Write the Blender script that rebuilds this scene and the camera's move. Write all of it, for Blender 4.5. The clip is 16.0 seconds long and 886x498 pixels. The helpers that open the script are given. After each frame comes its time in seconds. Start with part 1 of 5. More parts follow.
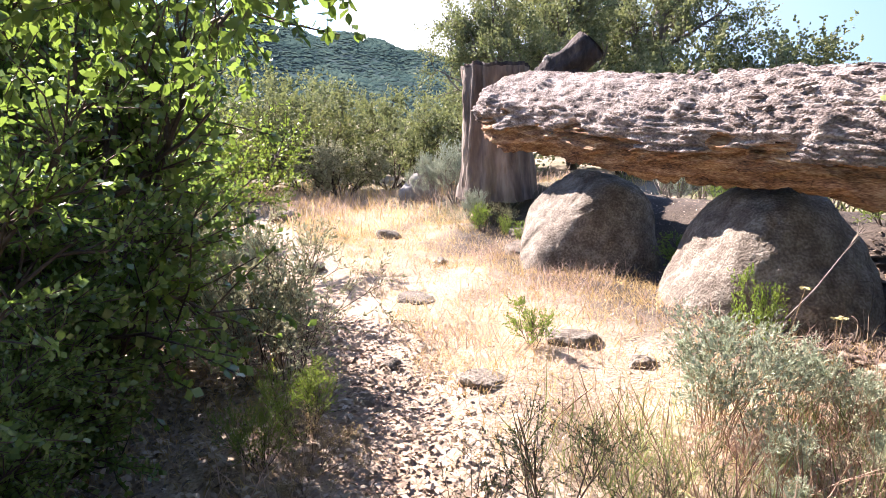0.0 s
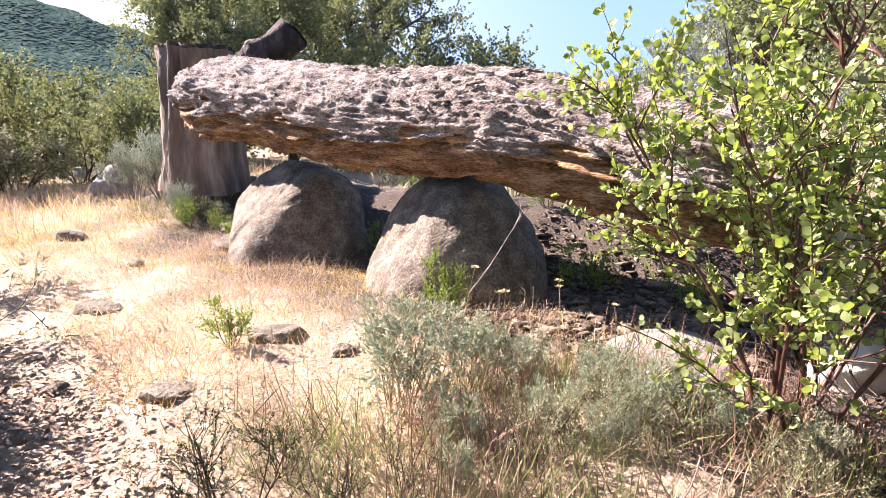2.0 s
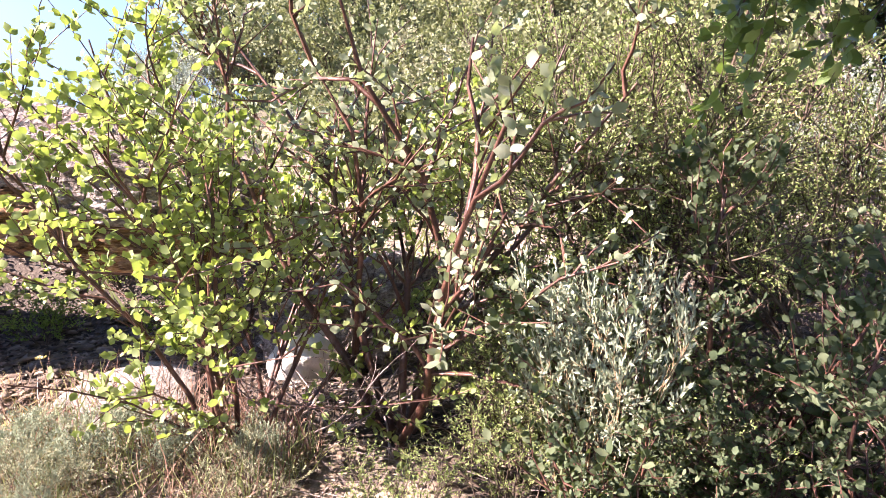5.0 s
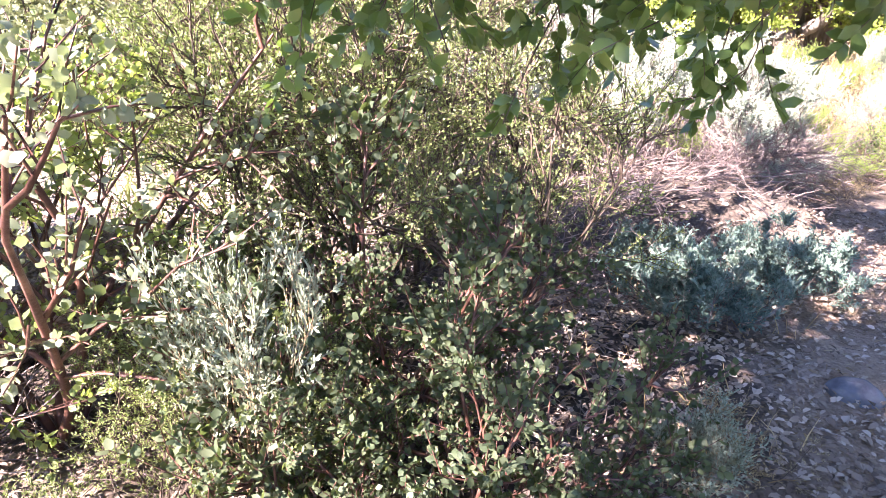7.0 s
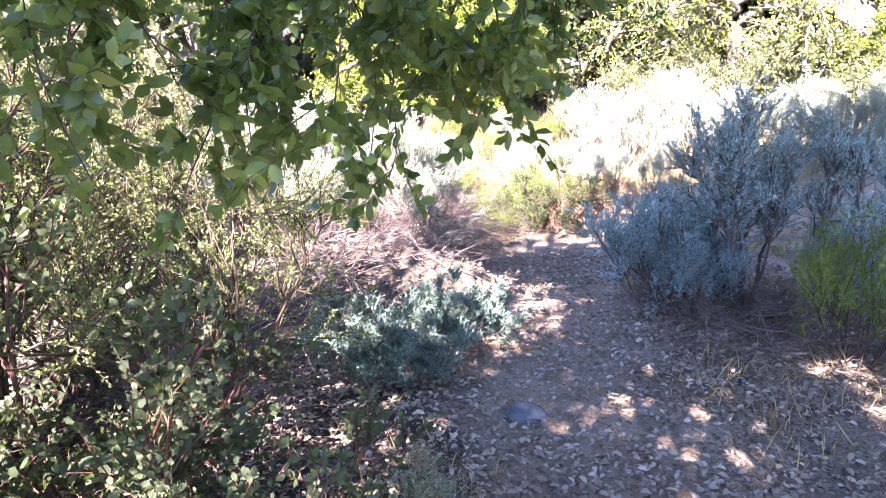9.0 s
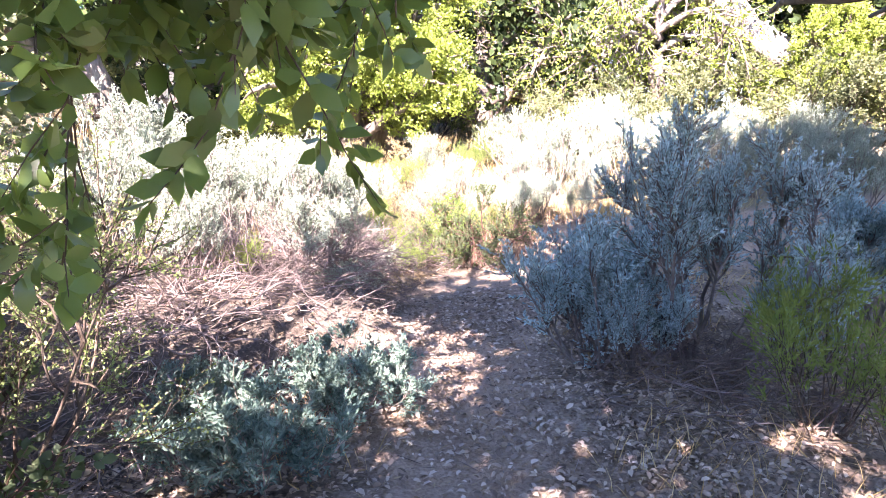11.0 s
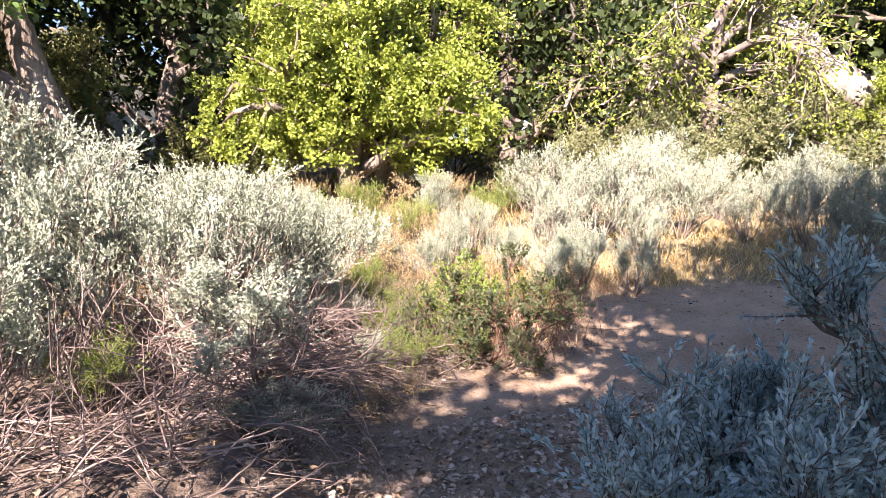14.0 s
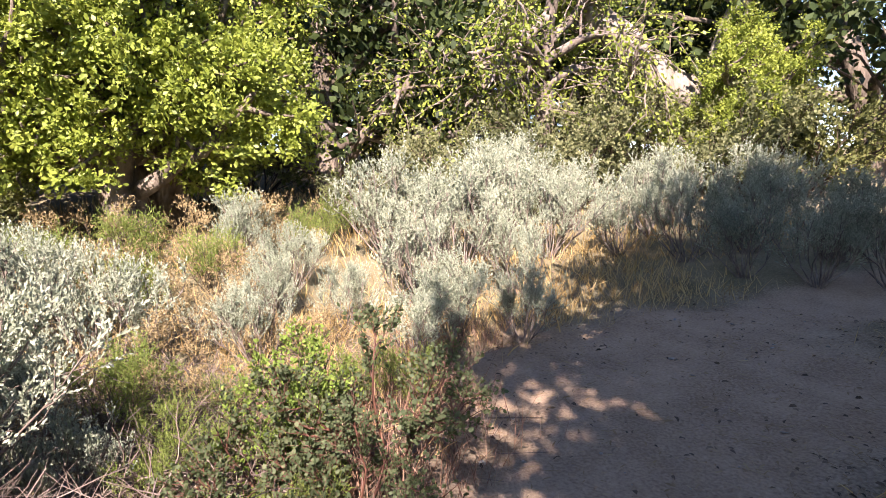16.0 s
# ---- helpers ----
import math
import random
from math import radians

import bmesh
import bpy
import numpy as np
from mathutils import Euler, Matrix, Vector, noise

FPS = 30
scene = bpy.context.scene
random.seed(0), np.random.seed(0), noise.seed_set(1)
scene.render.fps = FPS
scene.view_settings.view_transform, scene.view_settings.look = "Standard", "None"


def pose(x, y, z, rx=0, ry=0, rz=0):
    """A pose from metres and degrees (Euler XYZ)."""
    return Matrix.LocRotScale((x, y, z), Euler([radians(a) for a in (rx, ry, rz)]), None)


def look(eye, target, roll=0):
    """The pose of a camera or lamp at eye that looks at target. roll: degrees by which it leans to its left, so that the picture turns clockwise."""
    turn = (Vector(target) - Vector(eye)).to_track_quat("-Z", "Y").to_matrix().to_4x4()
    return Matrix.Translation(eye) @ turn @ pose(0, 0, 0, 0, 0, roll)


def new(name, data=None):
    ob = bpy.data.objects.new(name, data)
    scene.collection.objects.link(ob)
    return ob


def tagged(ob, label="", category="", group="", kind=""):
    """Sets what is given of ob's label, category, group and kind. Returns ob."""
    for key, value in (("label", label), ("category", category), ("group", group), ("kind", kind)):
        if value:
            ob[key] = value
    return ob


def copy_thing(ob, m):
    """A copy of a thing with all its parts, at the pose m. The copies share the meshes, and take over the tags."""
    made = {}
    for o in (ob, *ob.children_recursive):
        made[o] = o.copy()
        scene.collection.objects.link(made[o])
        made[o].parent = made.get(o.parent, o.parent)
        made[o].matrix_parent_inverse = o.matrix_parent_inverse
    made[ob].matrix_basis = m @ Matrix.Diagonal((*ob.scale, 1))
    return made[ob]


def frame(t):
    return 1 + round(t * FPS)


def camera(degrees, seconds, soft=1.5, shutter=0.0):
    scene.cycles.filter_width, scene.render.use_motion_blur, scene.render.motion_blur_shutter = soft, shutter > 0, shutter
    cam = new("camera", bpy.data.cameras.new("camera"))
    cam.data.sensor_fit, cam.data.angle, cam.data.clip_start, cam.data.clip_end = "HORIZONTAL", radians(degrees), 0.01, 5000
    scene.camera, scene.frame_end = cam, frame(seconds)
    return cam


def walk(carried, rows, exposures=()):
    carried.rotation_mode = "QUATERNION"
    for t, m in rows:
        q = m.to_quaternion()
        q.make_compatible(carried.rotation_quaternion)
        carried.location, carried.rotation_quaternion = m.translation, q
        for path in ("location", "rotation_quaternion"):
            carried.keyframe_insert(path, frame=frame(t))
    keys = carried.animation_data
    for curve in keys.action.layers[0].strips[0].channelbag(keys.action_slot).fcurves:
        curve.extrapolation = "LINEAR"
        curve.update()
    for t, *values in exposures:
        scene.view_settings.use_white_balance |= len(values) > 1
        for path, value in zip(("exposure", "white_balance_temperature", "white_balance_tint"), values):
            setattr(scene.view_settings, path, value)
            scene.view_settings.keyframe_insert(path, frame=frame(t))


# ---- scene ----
cam = camera(71.1, 16.0, soft=0.5)
PATH = [
    (0, (0.132, 0.062, 1.607), (0.074, 2.018, 1.192), -1.6),
    (0.5, (0.17, 0.075, 1.606), (0.296, 2.026, 1.182), -0.9),
    (1, (0.246, 0.099, 1.605), (0.588, 2.02, 1.167), -0.3),
    (1.5, (0.321, 0.107, 1.59), (0.874, 1.975, 1.139), 0.2),
    (2, (0.409, 0.105, 1.585), (1.166, 1.901, 1.136), 0.5),
    (2.5, (0.486, 0.089, 1.578), (1.433, 1.794, 1.139), 0.7),
    (2.7, (0.49, 0.065, 1.576), (1.511, 1.732, 1.152), 0.4),
    (3, (0.58, 0.051, 1.57), (1.716, 1.641, 1.144), 0.9),
    (3.5, (0.675, 0.011, 1.565), (2.003, 1.447, 1.148), 0.8),
    (4, (0.777, -0.043, 1.567), (2.278, 1.21, 1.148), 0.5),
    (4.5, (0.855, -0.106, 1.574), (2.495, 0.961, 1.165), 0.0),
    (5, (0.935, -0.191, 1.583), (2.698, 0.667, 1.189), -0.6),
    (5.2, (0.967, -0.227, 1.589), (2.772, 0.536, 1.192), -0.7),
    (7.3, (1.258, -0.788, 1.785), (3.13, -0.701, 1.086), -1.1),
    (7.5, (1.254, -0.808, 1.773), (3.126, -0.814, 1.068), -1.1),
    (8, (1.252, -0.838, 1.763), (3.118, -1.107, 1.095), -1.1),
    (8.5, (1.219, -0.801, 1.804), (3.066, -1.317, 1.235), -1.1),
    (9, (1.209, -0.782, 1.879), (3.005, -1.52, 1.397), -1.3),
    (9.5, (1.306, -0.878, 1.894), (3.061, -1.729, 1.45), -1.4),
    (10, (1.49, -1.001, 1.862), (3.221, -1.905, 1.43), -1.2),
    (10.2, (1.573, -1.067, 1.864), (3.298, -1.988, 1.446), -1.5),
    (12.3, (2.752, -2.02, 1.62), (4.485, -2.94, 1.231), 0.5),
    (12.5, (2.92, -2.094, 1.624), (4.661, -2.998, 1.234), 0.8),
    (13, (3.245, -2.291, 1.632), (5.037, -3.102, 1.272), 1.3),
    (13.5, (3.597, -2.456, 1.707), (5.403, -3.258, 1.401), 1.5),
    (14, (4.038, -2.605, 1.719), (5.8, -3.51, 1.443), 1.1),
    (14.5, (4.52, -2.76, 1.69), (6.239, -3.743, 1.405), 1.1),
    (15, (5.064, -2.985, 1.706), (6.735, -4.051, 1.439), 0.9),
    (15.5, (5.557, -3.273, 1.717), (7.134, -4.482, 1.493), 0.2),
    (16, (6.076, -3.688, 1.718), (7.505, -5.067, 1.481), -1.1),
]
walk(cam, [(t, look(eye, target, roll)) for t, eye, target, roll in PATH],
     [(0, 2.38, 6500, 23), (3.5, 2.3, 6800, 28), (5.2, 2.75, 6600, 30), (7.3, 3.5, 6300, 33), (8.6, 3.58, 6200, 33), (10.2, 3.45, 6400, 34), (12.3, 3.1, 6500, 28), (13.5, 2.45, 7100, 29), (15, 2.4, 7100, 28), (15.5, 2.08, 7100, 27), (16, 1.92, 7100, 26)])


# ---- light ----
SUN_AZIMUTH, SUN_HEIGHT = -42.0, 37.0
world = bpy.data.worlds.new("sky")
scene.world = world
world.use_nodes = True
sky = world.node_tree.nodes.new("ShaderNodeTexSky")
sky.sky_type, sky.sun_disc = "NISHITA", False
sky.sun_elevation, sky.sun_rotation = radians(SUN_HEIGHT), radians(SUN_AZIMUTH)
sky.dust_density, sky.ozone_density, sky.altitude = 0.1, 3.0, 2600
background = world.node_tree.nodes["Background"]
background.inputs["Strength"].default_value = 0.095
world.node_tree.links.new(sky.outputs[0], background.inputs[0])
sun = new("sun", bpy.data.lights.new("sun", "SUN"))
sun.data.energy, sun.data.angle, sun.data.color = 5.0, radians(0.55), (1.0, 0.94, 0.85)
sun_from = Vector((math.sin(radians(SUN_AZIMUTH)) * math.cos(radians(SUN_HEIGHT)),
                   math.cos(radians(SUN_AZIMUTH)) * math.cos(radians(SUN_HEIGHT)), math.sin(radians(SUN_HEIGHT))))
sun.matrix_world = look(sun_from * 60, (0, 0, 0))

# ---- materials ----


def material(name, colours, scale=6.0, rough=0.85, bump=0.3, bump_scale=30.0, stretch=(1, 1, 1), island=0.0, through_light=0.0,
             through_colour=None, spec=0.3, fine=0.35, distance=0.02):
    """A noisy surface: colours blended by noise at two scales, a bump, and for leaves some light let through."""
    if through_light:
        colours = [tuple(.6 * c for c in colours[0])] + list(colours[1:])
        through_light *= .85
    m = bpy.data.materials.new(name)
    m.use_nodes = True
    n, l = m.node_tree.nodes, m.node_tree.links
    shade = n["Principled BSDF"]
    shade.inputs["Roughness"].default_value = rough
    shade.inputs["Specular IOR Level"].default_value = spec
    place = n.new("ShaderNodeNewGeometry")
    space = n.new("ShaderNodeMapping")
    space.inputs["Scale"].default_value = stretch
    l.new(place.outputs["Position"], space.inputs[0])
    big, small = n.new("ShaderNodeTexNoise"), n.new("ShaderNodeTexNoise")
    for node, s, detail in ((big, scale, 5), (small, bump_scale, 6)):
        node.inputs["Scale"].default_value, node.inputs["Detail"].default_value = s, detail
        l.new(space.outputs[0], node.inputs["Vector"])
    mix = n.new("ShaderNodeMath")
    mix.operation = "MULTIPLY_ADD"
    mix.inputs[1].default_value = fine
    l.new(small.outputs[0], mix.inputs[0])
    l.new(big.outputs[0], mix.inputs[2])
    last = mix.outputs[0]
    if island:
        more = n.new("ShaderNodeMath")
        more.operation = "MULTIPLY_ADD"
        more.inputs[1].default_value = island
        l.new(place.outputs["Random Per Island"], more.inputs[0])
        l.new(last, more.inputs[2])
        last = more.outputs[0]
    ramp = n.new("ShaderNodeValToRGB")
    low, high = 0.30 + fine * 0.5 * 0.8 + island * 0.1, 0.70 + fine * 0.5 * 1.2 + island * 0.9
    ramp.color_ramp.elements[0].position, ramp.color_ramp.elements[1].position = 0.0, 1.0
    rescale = n.new("ShaderNodeMapRange")
    rescale.inputs["From Min"].default_value, rescale.inputs["From Max"].default_value = low, high
    l.new(last, rescale.inputs["Value"])
    l.new(rescale.outputs[0], ramp.inputs[0])
    while len(ramp.color_ramp.elements) < len(colours):
        ramp.color_ramp.elements.new(0.5)
    for k, c in enumerate(colours):
        ramp.color_ramp.elements[k].position = k / (len(colours) - 1)
        ramp.color_ramp.elements[k].color = (*c, 1)
    l.new(ramp.outputs[0], shade.inputs["Base Color"])
    if bump:
        relief = n.new("ShaderNodeBump")
        relief.inputs["Strength"].default_value, relief.inputs["Distance"].default_value = bump, distance
        l.new(small.outputs[0], relief.inputs["Height"])
        l.new(relief.outputs[0], shade.inputs["Normal"])
    if through_light:
        glow, both = n.new("ShaderNodeBsdfTranslucent"), n.new("ShaderNodeMixShader")
        both.inputs[0].default_value = through_light
        if through_colour:
            tint = n.new("ShaderNodeMix")
            tint.data_type = "RGBA"
            tint.inputs["Factor"].default_value = 0.75
            l.new(ramp.outputs[0], tint.inputs["A"])
            tint.inputs["B"].default_value = (*through_colour, 1)
            l.new(tint.outputs["Result"], glow.inputs[0])
        else:
            l.new(ramp.outputs[0], glow.inputs[0])
        l.new(shade.outputs[0], both.inputs[1])
        l.new(glow.outputs[0], both.inputs[2])
        l.new(both.outputs[0], n["Material Output"].inputs[0])
    return m


OAK_LEAF = material("oak_leaf", [(.04, .075, .02), (.08, .14, .035), (.155, .22, .06)], 3, .33, 0, island=.6, through_light=.32, through_colour=(.16, .26, .03), spec=.5)
BRANCH_LEAF = material("branch_leaf", [(.06, .10, .028), (.115, .18, .046), (.20, .27, .08)], 3, .33, 0, island=.6, through_light=.42, through_colour=(.24, .36, .045), spec=.5)
# Oak leaf brightened so that its colour already looks sunlit.
SUNLIT_OAK = material("sunlit_oak_leaf", [(.12, .17, .03), (.23, .295, .048), (.38, .43, .085)], 2, .5, 0, island=.6, through_light=.3, through_colour=(.30, .36, .05), spec=.4)
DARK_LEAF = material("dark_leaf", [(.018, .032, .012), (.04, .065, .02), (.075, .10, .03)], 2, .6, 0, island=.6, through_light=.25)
MANZ_LEAF = material("manzanita_leaf", [(.17, .22, .08), (.27, .33, .12), (.42, .47, .20)], 3, .5, 0, island=.7, through_light=.5, through_colour=(.35, .46, .05), spec=.4)
# Grey-green leaf darkened to carry the shade on the low manzanitas.
SHADED_MANZ = material("shaded_manzanita_leaf", [(.04, .062, .034), (.075, .10, .052), (.14, .16, .09)], 3, .6, 0, island=.7, through_light=.3, through_colour=(.25, .33, .07), spec=.2)
PALE_MANZ = material("pale_manzanita_leaf", [(.15, .18, .11), (.25, .28, .18), (.40, .42, .30)], 3, .5, 0, island=.7, through_light=.4, through_colour=(.34, .42, .12), spec=.4)
CHAMISE_LEAF = material("chamise_leaf", [(.10, .145, .045), (.19, .235, .08), (.33, .37, .14)], 2, .6, 0, island=.6, through_light=.3, through_colour=(.24, .32, .05))
WISP_LEAF = material("wispy_leaf", [(.085, .13, .035), (.16, .215, .055), (.27, .315, .10)], 2, .6, 0, island=.7, through_light=.35, through_colour=(.34, .44, .05))
SCRUB_LEAF = material("scrub_oak_leaf", [(.068, .115, .042), (.135, .20, .07), (.24, .315, .115)], 3, .26, 0, island=.7, through_light=.45, through_colour=(.24, .36, .05), spec=.6)
RUST_LEAF = material("rust_leaf", [(.19, .135, .068), (.34, .255, .135), (.50, .405, .235)], 2, .8, 0, island=.8, through_light=.3)
RED_STALK = material("red_stalk", [(.13, .065, .05), (.27, .155, .11), (.44, .31, .23)], 4, .85, 0, island=.8, through_light=.2)
DEAD_TWIG = material("dead_twig", [(.05, .038, .034), (.18, .135, .12), (.44, .36, .325)], 4, .9, 0, island=1.0)
BROWN_LITTER = material("brown_litter", [(.04, .028, .02), (.12, .085, .06), (.30, .22, .16)], 3, .85, 0, island=1.0)
LOW_SAGE = material("low_sage_leaf", [(.105, .165, .13), (.17, .25, .195), (.27, .345, .275)], 2, .8, 0, island=.7, through_light=.2)
LIGHT_GREEN = material("light_green_leaf", [(.11, .19, .035), (.18, .27, .055), (.28, .36, .09)], 2, .6, 0, island=.6, through_light=.35, through_colour=(.32, .42, .05))
SAGE_LEAF = material("sage_leaf", [(.19, .225, .16), (.31, .35, .26), (.47, .50, .40)], 2, .8, 0, island=.7, through_light=.2)
BLUE_SAGE = material("blue_sage_leaf", [(.22, .33, .325), (.37, .51, .505), (.55, .67, .66)], 2, .8, 0, island=.7, through_light=.2)
BUCKWHEAT_LEAF = material("buckwheat_leaf", [(.18, .19, .11), (.33, .33, .195), (.50, .47, .31)], 2, .8, 0, island=.7, through_light=.25)
FAR_LEAF = material("far_leaf", [(.095, .115, .055), (.18, .195, .095), (.30, .305, .165)], .5, .7, 0, island=.6, through_light=.35, through_colour=(.22, .25, .08))
OLIVE_LEAF = material("olive_leaf", [(.075, .09, .034), (.135, .15, .05), (.23, .23, .085)], .6, .7, 0, island=.6, through_light=.3)
# Far shrubs: blue-green tint puts the distance haze into the colour.
HAZY_SHRUB = material("hazy_shrub", [(.022, .042, .042), (.04, .066, .058), (.07, .098, .076)], .02, .9, 0, island=.5, spec=0.0)
RED_STEM = material("red_bark", [(.045, .02, .015), (.095, .042, .03), (.18, .09, .065)], 8, .45, .2, 60, spec=.4)
BROWN_STEM = material("brown_bark", [(.038, .026, .019), (.085, .06, .043), (.17, .13, .095)], 8, .9, .4, 60)
GREY_STEM = material("grey_stem", [(.09, .07, .06), (.19, .155, .135), (.33, .285, .25)], 8, .9, .3, 60)
TAN_STEM = material("tan_stem", [(.17, .11, .06), (.30, .21, .12), (.46, .36, .22)], 5, .9, 0, island=.6)
TRUNK = material("oak_bark", [(.05, .04, .032), (.13, .105, .085), (.27, .23, .19)], 3, .95, 1.0, 14, (1, 1, .35), distance=.06)
PALE_BARK = material("pale_oak_bark", [(.12, .10, .085), (.27, .23, .20), (.46, .41, .36)], 3, .95, 1.0, 14, (1, 1, .35), distance=.05)
GRASS = material("dry_grass", [(.36, .22, .09), (.56, .40, .175), (.74, .59, .31)], 1.3, .75, 0, island=.7, through_light=.35)
PINK_GRASS = material("pink_dry_grass", [(.36, .24, .19), (.54, .39, .31), (.70, .56, .46)], 1.3, .8, 0, island=.7, through_light=.3)
GREEN_GRASS = material("green_grass", [(.12, .16, .05), (.21, .25, .09), (.36, .36, .15)], 1.3, .75, 0, island=.7, through_light=.35)
LITTER = material("leaf_litter", [(.11, .075, .052), (.34, .25, .18), (.66, .54, .42)], 3, .8, 0, island=1.0)
BARK_CHIP = material("bark_chip", [(.05, .035, .028), (.16, .115, .085), (.33, .26, .20)], 9, .95, .6, 60, island=.5)
LOG_BARK = material("log_bark", [(.05, .037, .032), (.205, .165, .145), (.45, .395, .36)], 7, .95, 1.0, 40, (1.0, 1.0, 1.6), fine=.9, distance=.03)
LOG_WOOD = material("log_wood", [(.04, .018, .012), (.29, .155, .075), (.58, .40, .23)], 4, .85, .9, 30, (1.2, .7, 4.0), fine=.9, distance=.03)
BURNT = material("burnt_wood", [(.012, .010, .010), (.05, .038, .034), (.12, .09, .075)], 6, .9, .8, 30, (1, 1, .4), distance=.04)
STONE = material("boulder_stone", [(.07, .055, .042), (.15, .122, .095), (.29, .255, .21)], 6, .92, 1.0, 48, fine=.85, distance=.018)
GREY_STONE = material("grey_stone", [(.14, .125, .115), (.25, .23, .21), (.40, .37, .34)], 6, .9, .6, 60, fine=.9, distance=.012)
FLOWER = material("flower_head", [(.35, .30, .13), (.48, .42, .2), (.60, .55, .32)], 8, .9, 0, island=.4)


def ground_material():
    """Tan earth with litter crumbs; the trail attribute turns it into bare reddish dirt, the straw attribute into straw."""
    m = material("earth", [(.12, .09, .068), (.27, .21, .16), (.46, .37, .29)], 2.2, .95, .9, 45, fine=1.0, distance=.02)
    n, l = m.node_tree.nodes, m.node_tree.links
    shade, ramp = n["Principled BSDF"], n["Color Ramp"]
    smalls = [k for k in n if k.bl_idname == "ShaderNodeTexNoise"]
    last = ramp.outputs[0]
    broad, patchy = n.new("ShaderNodeMath"), n.new("ShaderNodeMath")
    broad.operation, patchy.operation = "MULTIPLY", "MULTIPLY_ADD"
    broad.inputs[1].default_value, patchy.inputs[1].default_value = .45, .58
    l.new(smalls[0].outputs[0], broad.inputs[0]), l.new(smalls[1].outputs[0], patchy.inputs[0]), l.new(broad.outputs[0], patchy.inputs[2])
    # The duff tone is dark litter soil with shade darkened into it.
    for name, dark, light in (("trail", (.23, .158, .108), (.44, .325, .235)), ("straw", (.33, .23, .145), (.58, .445, .305)), ("duff_shade", (.024, .018, .015), (.085, .064, .05)), ("scrub", (.085, .085, .045), (.23, .20, .12))):
        attr = n.new("ShaderNodeAttribute")
        attr.attribute_name = name
        own = n.new("ShaderNodeValToRGB")
        own.color_ramp.elements[0].color, own.color_ramp.elements[1].color = (*dark, 1), (*light, 1)
        own.color_ramp.elements[0].position, own.color_ramp.elements[1].position = .35, .68
        l.new(patchy.outputs[0], own.inputs[0])
        mix = n.new("ShaderNodeMix")
        mix.data_type = "RGBA"
        l.new(attr.outputs["Fac"], mix.inputs["Factor"])
        l.new(last, mix.inputs["A"])
        l.new(own.outputs[0], mix.inputs["B"])
        last = mix.outputs["Result"]
    l.new(last, shade.inputs["Base Color"])
    return m


EARTH = ground_material()

# ---- the lie of the land ----


def ease(a, b, x):
    t = np.clip((np.asarray(x, float) - a) / (b - a), 0, 1)
    return t * t * (3 - 2 * t)


TRAIL_NORTH = np.array([(-9.0, 18.0), (-4.6, 12.5), (-2.9, 9.4), (-1.55, 6.6), (-.75, 4.3), (-.3, 2.6), (.2, .6), (1.2, -.8)])
TRAIL_EAST = np.array([(1.2, -.8), (2.6, -2.0), (4.2, -2.95), (5.6, -3.45), (6.9, -4.1), (7.7, -5.4), (7.9, -7.5), (8.4, -10.0), (7.0, -14.0), (4.0, -22.0)])


MOUND = np.array([(.9, 10.3), (1.7, 10.2), (2.3, 8.9), (3.0, 7.6), (3.9, 6.0), (4.9, 4.2)])


def off_trail(x, y, line):
    """Distance from a line of corner points."""
    best = np.full(np.shape(x), 1e9)
    for a, b in zip(line[:-1], line[1:]):
        d = b - a
        t = np.clip(((x - a[0]) * d[0] + (y - a[1]) * d[1]) / (d @ d), 0, 1)
        best = np.minimum(best, np.hypot(x - a[0] - t * d[0], y - a[1] - t * d[1]))
    return best


def trail_amount(x, y):
    wob = .08 * np.sin(3.1 * x + 1.7 * y) + .06 * np.sin(5.3 * y - 2.1 * x)
    a = 1 - ease(.22, .62, off_trail(x, y, TRAIL_NORTH) + wob)
    b = 1 - ease(.35, .85, off_trail(x, y, TRAIL_EAST) + wob)
    clearing = 1 - ease(.75, 1.15, np.hypot((x - 8.2) / 1.7, (y + 8.4) / 2.1) + wob)
    return np.clip(np.maximum(np.maximum(a, b), clearing), 0, 1)


def height(x, y):
    x, y = np.asarray(x, float), np.asarray(y, float)
    d = np.hypot(x - 1, y)
    azimuth = np.degrees(np.arctan2(x - 1, y))
    slope = ease(24, 46, azimuth) * (1 - ease(84, 108, azimuth))
    h = slope * .26 * np.maximum(0, d - 4.6) * ease(4.6, 7.5, d)
    h = np.minimum(h, 1.9 + (7 + .02 * d) * ease(46, 74, azimuth))
    east = .75 * x - .66 * y
    rise = .06 * np.maximum(0, east - 9.5) + .09 * np.maximum(0, east - 12.8) * ease(12.8, 15, east)
    h = np.maximum(h, np.minimum(rise, 2.6) * ease(60, 100, azimuth))
    bank = .42 * ease(5.6, 6.6, x) * ease(-3.75, -3.0, y + .28 * np.maximum(0, x - 7.2)) * (1 - ease(-.5, 1.0, y)) * (1 - ease(11, 14, x))
    h = h + bank
    mound = .52 * (1 - ease(.2, 1.0, off_trail(x, y, MOUND)))
    h = h + mound
    rough = .035 * np.sin(1.9 * x + .7) * np.sin(2.3 * y) + .02 * np.sin(5.1 * x - 2.0 * y) + .012 * np.sin(9 * y + 4 * x)
    far = ease(18, 60, d) * (.9 * np.sin(.11 * x) * np.sin(.09 * y + 1))
    return h + rough * (1 - .7 * trail_amount(x, y)) - .03 * trail_amount(x, y) + far


